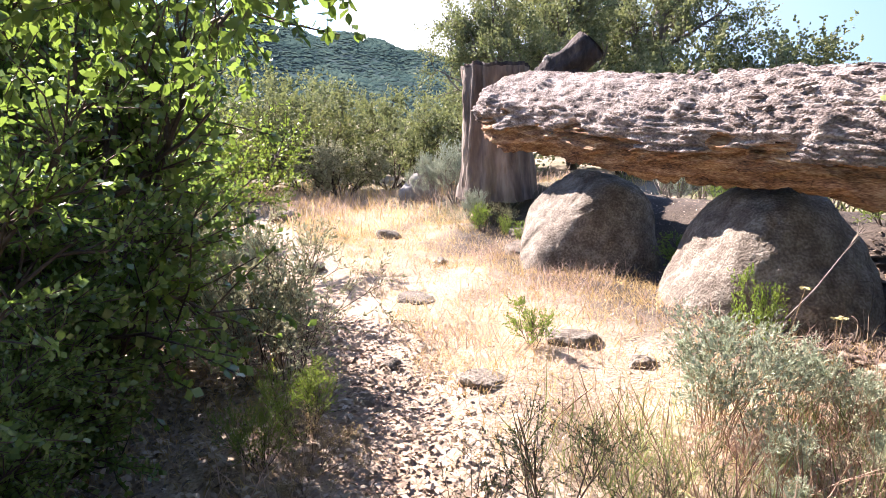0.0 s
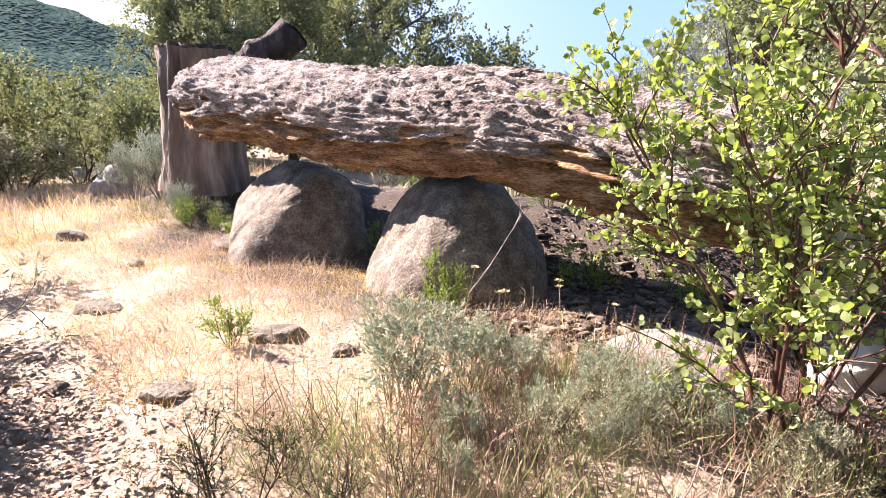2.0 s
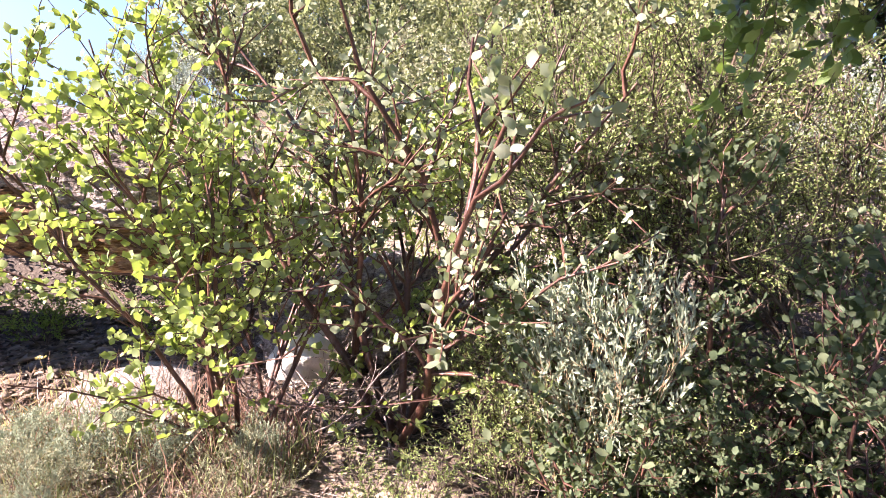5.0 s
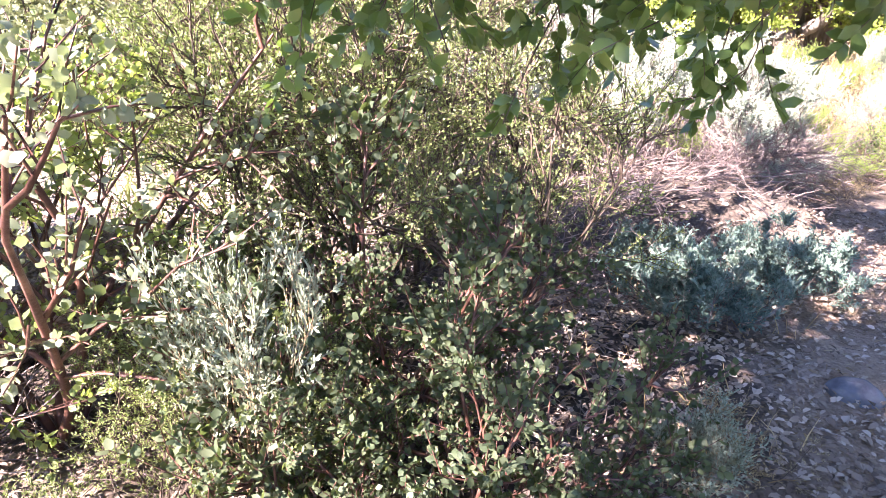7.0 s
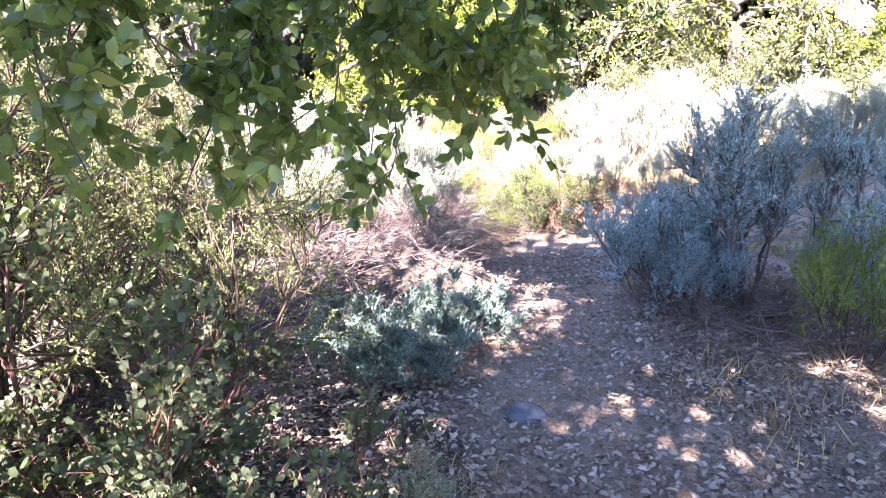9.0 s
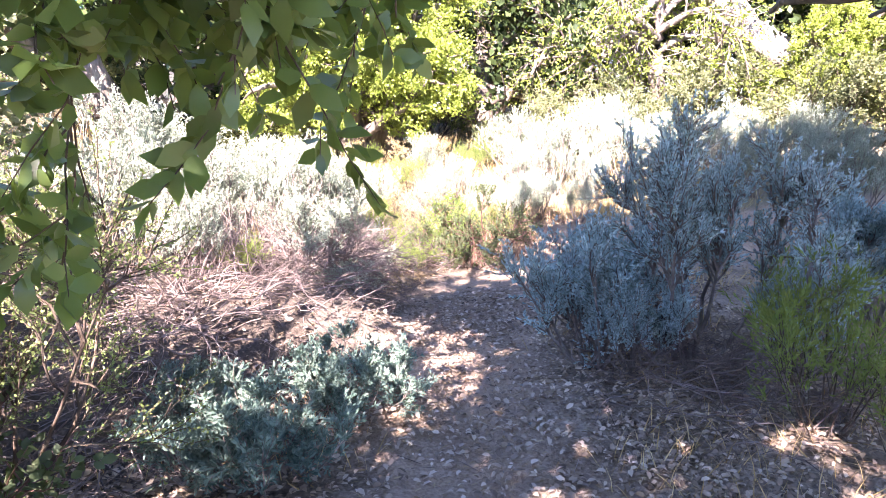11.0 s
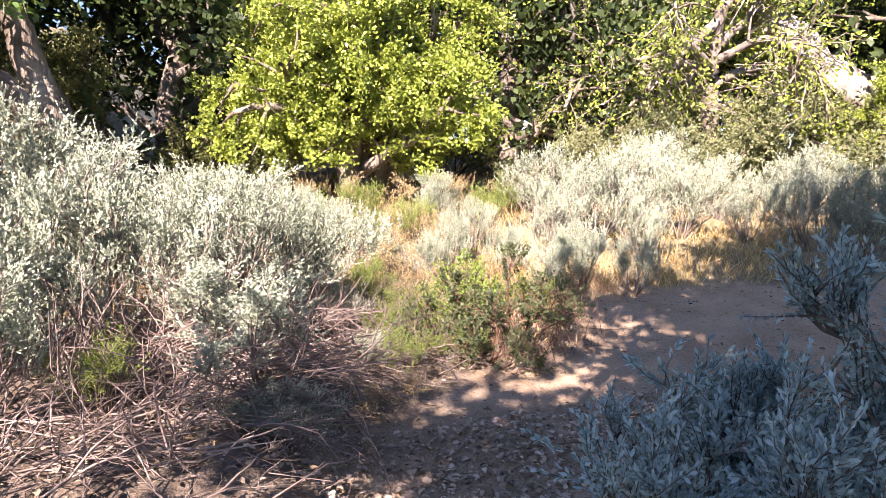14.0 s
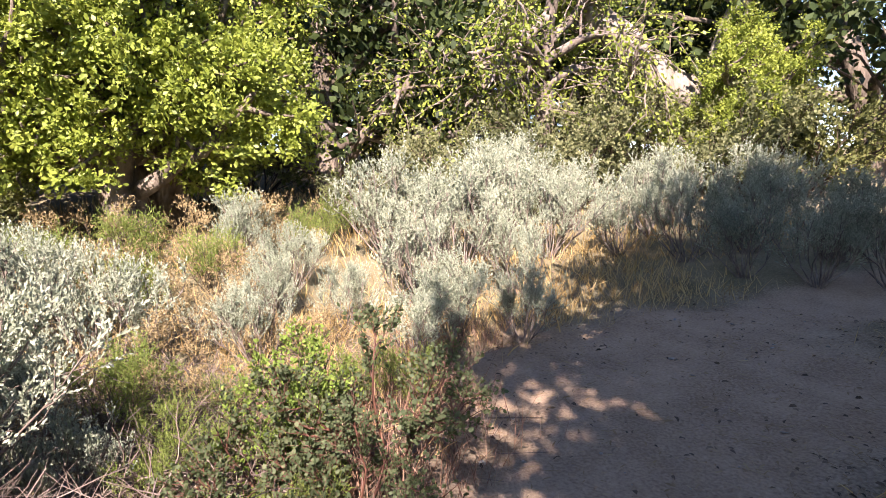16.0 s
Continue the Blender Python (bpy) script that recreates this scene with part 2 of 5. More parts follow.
def surface(x, y):
    """The height of the ground with its small bumps."""
    bumps = np.array([noise.noise((a * 4, b * 4, 0)) * .022 + noise.noise((a * 11, b * 11, 3)) * .010 for a, b in zip(np.ravel(x), np.ravel(y))]).reshape(np.shape(x))
    near = (np.abs(np.asarray(x) - 3.5) < 9) & (np.abs(np.asarray(y) + 1) < 12)
    return height(x, y) + bumps * near * (1 - .55 * trail_amount(x, y))


def lift(x, y):
    return float(height(x, y))


# ---- mesh builders ----


def raw_mesh(name, verts, faces, mat, smooth=False):
    """A mesh from arrays; faces: one array of indices, all with as many corners."""
    verts, faces = np.asarray(verts, np.float32), np.asarray(faces, np.int32)
    mesh = bpy.data.meshes.new(name)
    mesh.vertices.add(len(verts))
    mesh.vertices.foreach_set("co", verts.ravel())
    mesh.loops.add(faces.size)
    mesh.loops.foreach_set("vertex_index", faces.ravel())
    mesh.polygons.add(len(faces))
    mesh.polygons.foreach_set("loop_start", np.arange(0, faces.size, faces.shape[1], dtype=np.int32))
    mesh.polygons.foreach_set("loop_total", np.full(len(faces), faces.shape[1], np.int32))
    if smooth:
        mesh.polygons.foreach_set("use_smooth", np.ones(len(faces), bool))
    mesh.update(calc_edges=True)
    mesh.materials.append(mat)
    return mesh


def part(name, mesh, parent, label=""):
    ob = new(name, mesh)
    ob.parent = parent
    return tagged(ob, label)


def thing(name, label, category, where=(0, 0, 0), turn=0.0, group="", size=1.0):
    ob = new(name)
    ob.empty_display_size = .1
    ob.matrix_world = pose(*where, 0, 0, turn) @ Matrix.Scale(size, 4)
    return tagged(ob, label, category, group)


def unit(v):
    return v / np.maximum(np.linalg.norm(v, axis=-1, keepdims=True), 1e-9)


def across(rng, d):
    """A random unit vector at right angles to each of d."""
    r = rng.normal(size=d.shape)
    return unit(r - (r * d).sum(-1, keepdims=True) * d)


def scatter(rng, shape, at, along, sizes, facing=None):
    """Copies of a small shape (its length runs along y, it faces z) at places, pointing along given ways."""
    verts, faces = shape
    y = unit(along)
    z = across(rng, y) if facing is None else unit(facing - (facing * y).sum(-1, keepdims=True) * y + 1e-6)
    x = np.cross(y, z)
    out = (x[:, None] * verts[None, :, :1] + y[:, None] * verts[None, :, 1:2] + z[:, None] * verts[None, :, 2:]) * np.asarray(sizes)[:, None, None]
    out = out + at[:, None]
    index = faces[None] + (np.arange(len(at)) * len(verts))[:, None, None]
    return out.reshape(-1, 3), index.reshape(-1, faces.shape[1])


def oval(width, curl=.06):
    """A leaf folded a little along its midrib."""
    v = np.array([(0, 0, 0), (0, .5, -curl), (0, 1, curl), (-.38 * width, .22, .03), (-.5 * width, .6, .05), (.38 * width, .22, .03), (.5 * width, .6, .05)])
    return v, np.array([(0, 1, 3), (3, 1, 4), (4, 1, 2), (0, 5, 1), (5, 6, 1), (6, 2, 1)])


def flat_leaf(width, curl=.05):
    """A leaf of one six-cornered face."""
    v = np.array([(0, 0, 0), (-.40 * width, .25, curl), (-.45 * width, .68, curl), (0, 1, 0), (.45 * width, .68, curl), (.40 * width, .25, curl)])
    return v, np.array([(0, 5, 4, 3, 2, 1)])


def sliver(width):
    """A narrow leaf of two faces."""
    return np.array([(0, 0, 0), (-.5 * width, .55, .04), (0, 1, .0), (.5 * width, .55, .04)]), np.array([(0, 2, 1), (0, 3, 2)])


def blade(width, bend=.25):
    v = np.array([(-.5 * width, 0, 0), (.5 * width, 0, 0), (-.4 * width, .5, bend * .3), (.4 * width, .5, bend * .3), (0, 1, bend)])
    return v, np.array([(0, 1, 3), (0, 3, 2), (2, 3, 4)])


def splinter(width):
    """A thin three-sided stick."""
    v = np.array([(-.5 * width, 0, 0), (.5 * width, 0, 0), (0, 0, .8 * width), (-.3 * width, 1, 0), (.3 * width, 1, 0), (0, 1, .5 * width)])
    return v, np.array([(0, 1, 4, 3), (1, 2, 5, 4), (2, 0, 3, 5)])


def limbs(rng, start, way, length, joints=5, wander=.25, upward=.08):
    """Crooked lines: (N, joints + 1, 3)."""
    pts = np.empty((len(start), joints + 1, 3))
    pts[:, 0] = start
    d = unit(way)
    for k in range(joints):
        d = unit(d + rng.normal(size=d.shape) * wander + np.array([0, 0, upward]))
        pts[:, k + 1] = pts[:, k] + d * (np.asarray(length) / joints)[:, None]
    return pts


def sample(pts, which, t):
    """Place and direction at fraction t along the line of each chosen limb."""
    joints = pts.shape[1] - 1
    f = np.clip(t * joints, 0, joints - 1e-6)
    k = f.astype(int)
    a, b = pts[which, k], pts[which, k + 1]
    return a + (b - a) * (f - k)[:, None], unit(b - a)


def fork(rng, pts, each, low, high, angle, spread=12):
    """Starts and ways of side limbs."""
    which = np.repeat(np.arange(len(pts)), each)
    t = low + (high - low) * rng.random(len(which))
    at, d = sample(pts, which, t)
    a = np.radians(rng.normal(angle, spread, len(which)))[:, None]
    return at, unit(d * np.cos(a) + across(rng, d) * np.sin(a)), t, which


def tubes(pts, thick, thin, sides=5):
    """Tapered tubes along lines."""
    n, k = pts.shape[:2]
    tangent = unit(np.gradient(pts, axis=1))
    ref = np.where(np.abs(tangent[..., 2:]) < .9, np.array([0, 0, 1.0]), np.array([1.0, 0, 0]))
    u = unit(np.cross(tangent, ref))
    v = np.cross(tangent, u)
    thick, thin = np.broadcast_to(thick, n), np.broadcast_to(thin, n)
    r = thick[:, None] + (thin - thick)[:, None] * np.linspace(0, 1, k)[None]
    a = np.linspace(0, 2 * np.pi, sides, endpoint=False)
    ring = pts[:, :, None] + r[:, :, None, None] * (np.cos(a)[None, None, :, None] * u[:, :, None] + np.sin(a)[None, None, :, None] * v[:, :, None])
    i, j, s = np.meshgrid(np.arange(n), np.arange(k - 1), np.arange(sides), indexing="ij")
    one = i * k * sides + j * sides
    nxt = (s + 1) % sides
    faces = np.stack([one + s, one + nxt, one + sides + nxt, one + sides + s], -1).reshape(-1, 4)
    return ring.reshape(-1, 3), faces


def merge(*pieces):
    verts, faces, base = [], [], 0
    for v, f in pieces:
        verts.append(v), faces.append(f + base)
        base += len(v)
    return np.concatenate(verts), np.concatenate(faces)


def shrub_meshes(seed, kind, stems=9, tall=1.0, lean=(5, 45), first=6, second=5, leaves=9, shape=None, leaf=.03, leaf_angle=45, wood=BROWN_STEM, green=SAGE_LEAF,
                 thick=.012, ratio=(.5, .25), wander=.18, upward=.06, joints=5, angle=(38, 38), bare=.3, root=.06, sides=5, size_spread=.3, tip=.25, twigs=True, single=0):
    """Stems forking twice, with leaves along the last twigs. Returns the meshes of the stems, of the leaves and of some single leaves."""
    rng = np.random.default_rng(seed)
    turn = rng.random(stems) * 2 * np.pi + np.arange(stems) * 2.4
    tilt = np.radians(lean[0] + (lean[1] - lean[0]) * np.sqrt(rng.random(stems)))
    way = np.stack([np.sin(tilt) * np.cos(turn), np.sin(tilt) * np.sin(turn), np.cos(tilt)], 1)
    start = np.stack([np.cos(turn) * root * rng.random(stems), np.sin(turn) * root * rng.random(stems), np.full(stems, -.03)], 1)
    long = tall * (.75 + .3 * rng.random(stems))
    main = limbs(rng, start, way, long, joints, wander, upward)
    at, d, t, own = fork(rng, main, first, bare, .98, angle[0])
    mid = limbs(rng, at, d, tall * ratio[0] * (1.15 - .7 * t) * (.7 + .5 * rng.random(len(t))), 4, wander * 1.2, upward)
    at, d, t2, own2 = fork(rng, mid, second, .15, 1.0, angle[1])
    twig = limbs(rng, at, d, tall * ratio[1] * (.6 + .6 * rng.random(len(t2))), 2, wander, upward)
    own2 = own[own2]
    woods = []
    for k in range(stems):
        pieces = [tubes(main[k:k + 1], thick, thick * tip, sides), tubes(mid[own == k], thick * .5, thick * .2, 3)]
        if twigs:
            pieces.append(tubes(twig[own2 == k], thick * .22, thick * .1, 3))
        woods.append(raw_mesh(kind + "_stem", *merge(*pieces), wood, True))
    at, d, _, from_twig = fork(rng, twig, leaves, .1, 1.05, leaf_angle, 20)
    at2, d2, _, from_mid = fork(rng, mid, max(1, leaves // 3), .3, 1.0, leaf_angle, 20)
    at, d = np.concatenate([at, at2]), np.concatenate([d, d2])
    stem_of = np.concatenate([own2[from_twig], own[from_mid]])
    sizes = leaf * (1 - size_spread + 2 * size_spread * rng.random(len(at)))
    shape = shape or oval(.6)
    loose = []
    if single:
        pick = rng.permutation(len(at))
        one, rest = pick[:single], pick[single:]
        mesh = raw_mesh(kind + "_leaf", *shape, green)
        y = unit(d[one])
        z = across(rng, y)
        x = np.cross(y, z)
        for k, j in enumerate(one):
            m = Matrix.Identity(4)
            for c, axis in enumerate((x[k], y[k], z[k])):
                for r in range(3):
                    m[r][c] = float(axis[r] * sizes[j])
            m.translation = Vector(at[j])
            loose.append((mesh, m, int(stem_of[j])))
        at, d, sizes = at[rest], d[rest], sizes[rest]
    v, f = scatter(rng, shape, at, d, sizes)
    return woods, raw_mesh(kind + "_foliage", v, f, green), loose


def plant(meshes, name, label, x, y, size=1.0, turn=0.0, group="", category="shrub", sink=.02, squash=1.0):
    """A shrub from its meshes, standing on the ground."""
    ob = thing(name, label, category, (x, y, lift(x, y) - sink), turn, group)
    ob.scale = (size, size, size * squash)
    stems = [part("stem", mesh, ob) for mesh in meshes[0]]
    part("foliage", meshes[1], ob)
    for mesh, m, k in meshes[2]:
        part("leaf", mesh, stems[k]).matrix_basis = m
    return ob

# ---- ground ----


def spaced(low, high, step, far):
    """Even steps from low to high, then wider and wider ones out to far."""
    mid = list(np.arange(low, high + step, step))
    out, s = [], step
    while (out[-1] if out else 0) < far:
        s *= 1.16
        out.append((out[-1] if out else 0) + s)
    return np.array([low - v for v in reversed(out)] + mid + [mid[-1] + v for v in out])


def build_ground():
    xs, ys = spaced(-4, 11, .085, 2500), spaced(-11, 9, .085, 2500)
    gx, gy = np.meshgrid(xs, ys, indexing="ij")
    gz = surface(gx, gy)
    trail = trail_amount(gx, gy)
    n, m = gx.shape
    i, j = np.meshgrid(np.arange(n - 1), np.arange(m - 1), indexing="ij")
    a = (i * m + j).ravel()
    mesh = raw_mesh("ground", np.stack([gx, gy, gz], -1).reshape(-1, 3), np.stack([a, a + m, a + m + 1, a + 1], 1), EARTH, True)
    straw = (1 - ease(-.3, .1, (gx - 2.7) * .89 + (gy - 4.8) * .455) * (1 - ease(12, 13, gy))) * ease(1.0, 2.6, gy) * (1 - ease(2.6, 3.6, gx - .15 * (gy - 4))) * (1 - trail * .9)
    straw = .7 * straw * (.55 + .45 * np.sin(2.2 * gx + 1) * np.sin(1.7 * gy)) 
    straw = np.clip(straw + .35 * ease(8.4, 9.4, gx) * (1 - ease(-7.2, -6.0, gy)) * (1 - trail), 0, 1)
    # Dark litter soil plus painted shade under log, bushes and along the bank.
    duff_shade = (1 - ease(.9, 1.7, off_trail(gx, gy, np.array([(1.2, 8.0), (2.9, 4.9), (4.6, 2.0), (4.4, .4), (4.2, -.8)])))) * (1 - trail)
    duff_shade = np.maximum(duff_shade, .85 * (1 - ease(.7, 1.5, off_trail(gx, gy, np.array([(6.2, -1.0), (7.1, -2.4), (8.5, -3.7), (9.2, -5.2), (10.4, -4.6), (9.6, -5.6)])))) * (1 - trail))
    duff_shade = np.maximum(duff_shade, .8 * (1 - ease(.5, 1.1, off_trail(gx, gy, np.array([(5.7, -1.4), (6.1, -2.6)])))) * (1 - trail))
    duff_shade = np.maximum(duff_shade, (1 - ease(1.2, 2.0, off_trail(gx, gy, MOUND))) * ease(-.6, -.1, (gx - 2.7) * .89 + (gy - 4.8) * .455) * (1 - trail))
    for name, values in (("trail", trail), ("straw", straw * (1 - duff_shade)), ("duff_shade", .9 * duff_shade), ("scrub", .85 * ease(8.0, 11.5, np.hypot(gx - 2.0, gy)) * (1 - trail) * (1 - ease(.3, .6, straw)))):
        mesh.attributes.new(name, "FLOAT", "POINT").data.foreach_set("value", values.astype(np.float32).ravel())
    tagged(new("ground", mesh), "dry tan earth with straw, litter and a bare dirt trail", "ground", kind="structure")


build_ground()


def build_mountain():
    """The chaparral mountain beyond the valley, with its shrubs."""
    rng = np.random.default_rng(5)
    az, rr = np.radians(np.linspace(-75, 45, 240)), np.linspace(180, 950, 90)
    A, R = np.meshgrid(az, rr, indexing="ij")
    deg = np.degrees(A)
    crest = 112 - 2.3 * (deg + 17) * ease(-60, -10, deg) + 4 * np.sin(deg * .55) + 2 * np.sin(deg * 1.7)
    crest = np.maximum(crest * (1 - ease(4, 30, deg) * .75), 18)
    Z = crest * ease(190, 800, R) + 5 * np.sin(R * .03 + deg * .3) * np.sin(deg * .5) * ease(220, 400, R)

    def place(a, r):
        i = np.clip((a - az[0]) / (az[-1] - az[0]) * 239, 0, 238.99)
        j = np.clip((r - 180) / 770 * 89, 0, 88.99)
        p, q = i.astype(int), j.astype(int)
        u, v = i - p, j - q
        return Z[p, q] * (1 - u) * (1 - v) + Z[p + 1, q] * u * (1 - v) + Z[p, q + 1] * (1 - u) * v + Z[p + 1, q + 1] * u * v

    verts = np.stack([R * np.sin(A), R * np.cos(A), Z - 2], -1).reshape(-1, 3)
    i, j = np.meshgrid(np.arange(239), np.arange(89), indexing="ij")
    a = (i * 90 + j).ravel()
    # Slope colour is shifted to blue to paint in the haze.
    hill = material("hazy_hill", [(.03, .05, .053), (.045, .068, .069), (.072, .094, .086)], .03, .95, 0, spec=0.0)
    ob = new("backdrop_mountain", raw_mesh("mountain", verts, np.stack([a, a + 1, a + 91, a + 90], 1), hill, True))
    tagged(ob, "distant mountain slope of green chaparral, tinted blue for haze", "mountain", kind="structure")
    n = 60000
    a = np.radians(-42 + 60 * rng.random(n))
    r = 230 + 640 * rng.random(n) ** .8
    v0 = np.array([(1, 0, 0), (0, 1, 0), (-1, 0, 0), (0, -1, 0), (.1, .1, 1)])
    f0 = np.array([(0, 1, 4), (1, 2, 4), (2, 3, 4), (3, 0, 4)])
    size = (.6 + 1.3 * rng.random(n) ** 2) * (.5 + r / 900)
    jitter = 1 + .35 * rng.normal(size=(n, len(v0), 1))
    at = np.stack([r * np.sin(a), r * np.cos(a), place(a, r) - 1.9], 1)
    v = v0[None] * jitter * size[:, None, None] * np.array([1.35, 1.35, .7]) + at[:, None]
    f = f0[None] + (np.arange(n) * len(v0))[:, None, None]
    tagged(new("chaparral_shrubs", raw_mesh("chaparral", v.reshape(-1, 3), f.reshape(-1, 3), HAZY_SHRUB)), "green chaparral shrubs dotted over the distant mountain, tinted for haze", "shrubs", kind="stuff")


build_mountain()


def build_backdrop():
    """The far sky low over the northern and eastern hills: pale towards the sun, blue away from it."""
    m = bpy.data.materials.new("far_sky")
    m.use_nodes = True
    n, l = m.node_tree.nodes, m.node_tree.links
    n.remove(n["Principled BSDF"])
    glow, ramp, attr = n.new("ShaderNodeEmission"), n.new("ShaderNodeValToRGB"), n.new("ShaderNodeAttribute")
    attr.attribute_name = "clear"
    ramp.color_ramp.elements[0].color, ramp.color_ramp.elements[1].color = (.42, .45, .50, 1), (.055, .135, .25, 1)
    ramp.color_ramp.elements.new(.35).color = (.19, .25, .32, 1)
    l.new(attr.outputs["Fac"], ramp.inputs[0]), l.new(ramp.outputs[0], glow.inputs[0]), l.new(glow.outputs[0], n["Material Output"].inputs[0])
    a, e = np.meshgrid(np.radians(np.linspace(-10, 110, 121)), np.radians(np.linspace(-1, 32, 34)), indexing="ij")
    r = 2300
    i, j = np.meshgrid(np.arange(120), np.arange(33), indexing="ij")
    k = (i * 34 + j).ravel()
    mesh = raw_mesh("backdrop", np.stack([r * np.sin(a) * np.cos(e), r * np.cos(a) * np.cos(e), r * np.sin(e)], -1).reshape(-1, 3), np.stack([k, k + 1, k + 35, k + 34], 1), m, True)
    clear = .75 * ease(-10, 42, np.degrees(a)) + .25 * ease(2, 26, np.degrees(e))
    mesh.attributes.new("clear", "FLOAT", "POINT").data.foreach_set("value", clear.astype(np.float32).ravel())
    tagged(new("backdrop", mesh), "clear pale to light blue morning sky over the hills", "sky", kind="structure")


build_backdrop()

# ---- log, boulders, stump ----


def fbm(p, octaves=4, gain=.5):
    s, a, f = 0.0, 1.0, 1.0
    for _ in range(octaves):
        s += a * noise.noise(p * f)
        a *= gain
        f *= 2.03
    return s


KNOTS = [(.92, .38, .09, .08), (1.45, .22, .08, .07), (2.45, -.05, .07, .06), (1.9, .9, .08, .05), (4.1, .5, .10, .06), (5.3, .2, .09, .05)]


def build_log():
    """The fallen trunk: thick flaking bark above, bare orange wood below where the bark has gone."""
    a, b, c = Vector((.76, 8.65, 1.60)), Vector((2.82, 4.52, 1.43)), Vector((3.9, 2.5, .98))
    rings, sides = 600, 230
    ob = thing("fallen_log", "huge fallen tree trunk with flaking grey bark on two boulders", "log", tuple(b))
    verts, kinds = [], []
    for i in range(rings):
        t = i / (rings - 1)
        s = .5 + t * 6.95
        axis = a.lerp(b, (s - .5) / 4.7) if s < 5.2 else b.lerp(c, (s - 5.2) / 2.25)
        axis = axis + Vector((.03 * math.sin(s * 1.3), 0, .04 * math.sin(s * .9 + 1)))
        ahead = (b - a).normalized() if s < 5.2 else (c - b).normalized()
        side = ahead.cross(Vector((0, 0, 1))).normalized()
        up = side.cross(ahead)
        r0 = .435 + .03 * math.sin(s * .8 + .5) + .025 * s / 7.45
        if s < .75:
            r0 *= .90 + .10 * (s - .5) / .25
        if s > 6.7:
            r0 *= 1 - .55 * ((s - 6.7) / .75) ** 1.5
        for k in range(sides):
            g = 2 * math.pi * k / sides
            n = side * math.cos(g) + up * math.sin(g)
            low = -math.sin(g)
            q = Vector((s * 1.1, math.cos(g) * 1.5, math.sin(g) * 1.5))
            edge = low + .45 * fbm(q * 1.3 + Vector((7, 3, 1)), 3) + (.22 if n.y < 0 else -.25)
            bark = 1 / (1 + math.exp(-(0.36 - edge) * 22))
            warp = noise.noise_vector(q * 2.2) * .35
            round_x, round_z = math.cos(g), math.sin(g)
            spots, seeds = noise.voronoi(Vector((s * 1.3, round_x * 8, round_z * 8)) + warp * 1.6)
            crack = min(1.0, (spots[1] - spots[0]) * 3.4)
            plate = noise.cell(seeds[0] * 9.7 + Vector((.3, .7, .2))) * crack
            spots, seeds = noise.voronoi(Vector((s * 3.6, round_x * 17, round_z * 17)) + warp * 3)
            chip = min(1.0, (spots[1] - spots[0]) * 3.2)
            scale = noise.cell(seeds[0] * 7.3 + Vector((.1, .4, .9))) * chip
            fine = fbm(Vector((s * 6, round_x * 17, round_z * 17)), 4, .65)
            swell = noise.noise(Vector((s * 1.6, round_x * 3, round_z * 3)) + warp)
            out = bark * (.026 + .017 * plate + .012 * crack + .014 * scale + .006 * chip + .040 * swell + .021 * fine)
            groove = max(0, abs(noise.noise(Vector((s * .9 + 4, round_x * 4.5, round_z * 4.5)) + warp)) * -7 + 1)
            split = max(0, abs(noise.noise(Vector((s * 1.7, round_x * 10, round_z * 10)) + warp)) * -6 + 1)
            inner = (1 - bark) * (-.02 + .05 * plate + .03 * scale + .05 * fbm(Vector((s * 1.2, round_x * 9, round_z * 9)), 4, .6) - .11 * groove - .05 * split)
            r = r0 + out + inner + .05 * noise.noise(Vector((s * .7, math.cos(g), math.sin(g))))
            for along, turn, wide, high in KNOTS:
                off = ((s - along) / wide) ** 2 + (math.remainder(g - turn, 2 * math.pi) * r0 / wide) ** 2
                if off < 4:
                    r += high * math.exp(-off * 1.4)
            shift = 0.0
            if i < 3 or i > rings - 4:
                shift = .10 * noise.noise(Vector((math.cos(g) * 4, math.sin(g) * 4, s)))
            verts.append(axis - b + n * r + ahead * shift)
            kinds.append(bark)
    first, last = len(verts), len(verts) + 1
    verts += [a - b + (b - a).normalized() * .18, c - b - (c - b).normalized() * .25]
    faces = []
    for i in range(rings - 1):
        for k in range(sides):
            o, m = i * sides + k, i * sides + (k + 1) % sides
            faces.append((o, o + sides, m + sides, m))
    mesh = bpy.data.meshes.new("log_trunk")
    caps = [(first, k, (k + 1) % sides) for k in range(sides)] + [(last, (rings - 1) * sides + (k + 1) % sides, (rings - 1) * sides + k) for k in range(sides)]
    mesh.from_pydata(verts, [], faces + caps)
    mesh.materials.append(LOG_BARK), mesh.materials.append(LOG_WOOD)
    index = [0 if kinds[f[0]] + kinds[f[2]] > 1.0 else 1 for f in faces] + [1] * len(caps)
    mesh.polygons.foreach_set("material_index", index)
    mesh.polygons.foreach_set("use_smooth", [True] * len(index))
    part("trunk", mesh, ob)
    rng = np.random.default_rng(3)
    chip = []
    for k in range(6):
        bm = bmesh.new()
        rim = [(.5 * math.cos(2 * math.pi * j / 9) * (1 + .45 * noise.noise((j * .7, k * 3.3, 1))), .5 * math.sin(2 * math.pi * j / 9) * (1 + .45 * noise.noise((j * .7, k * 3.3, 5)))) for j in range(9)]
        top = [bm.verts.new((px * .85, py * .85, .5 + .5 * noise.noise((px * 3, py * 3, k)))) for px, py in rim]
        low = [bm.verts.new((px, py, -.5)) for px, py in rim]
        peak = bm.verts.new((.1, 0, .65))
        for j in range(9):
            bm.faces.new((peak, top[j], top[(j + 1) % 9]))
            bm.faces.new((top[j], low[j], low[(j + 1) % 9], top[(j + 1) % 9]))
        mesh = bpy.data.meshes.new("bark_flake")
        bm.to_mesh(mesh), bm.free()
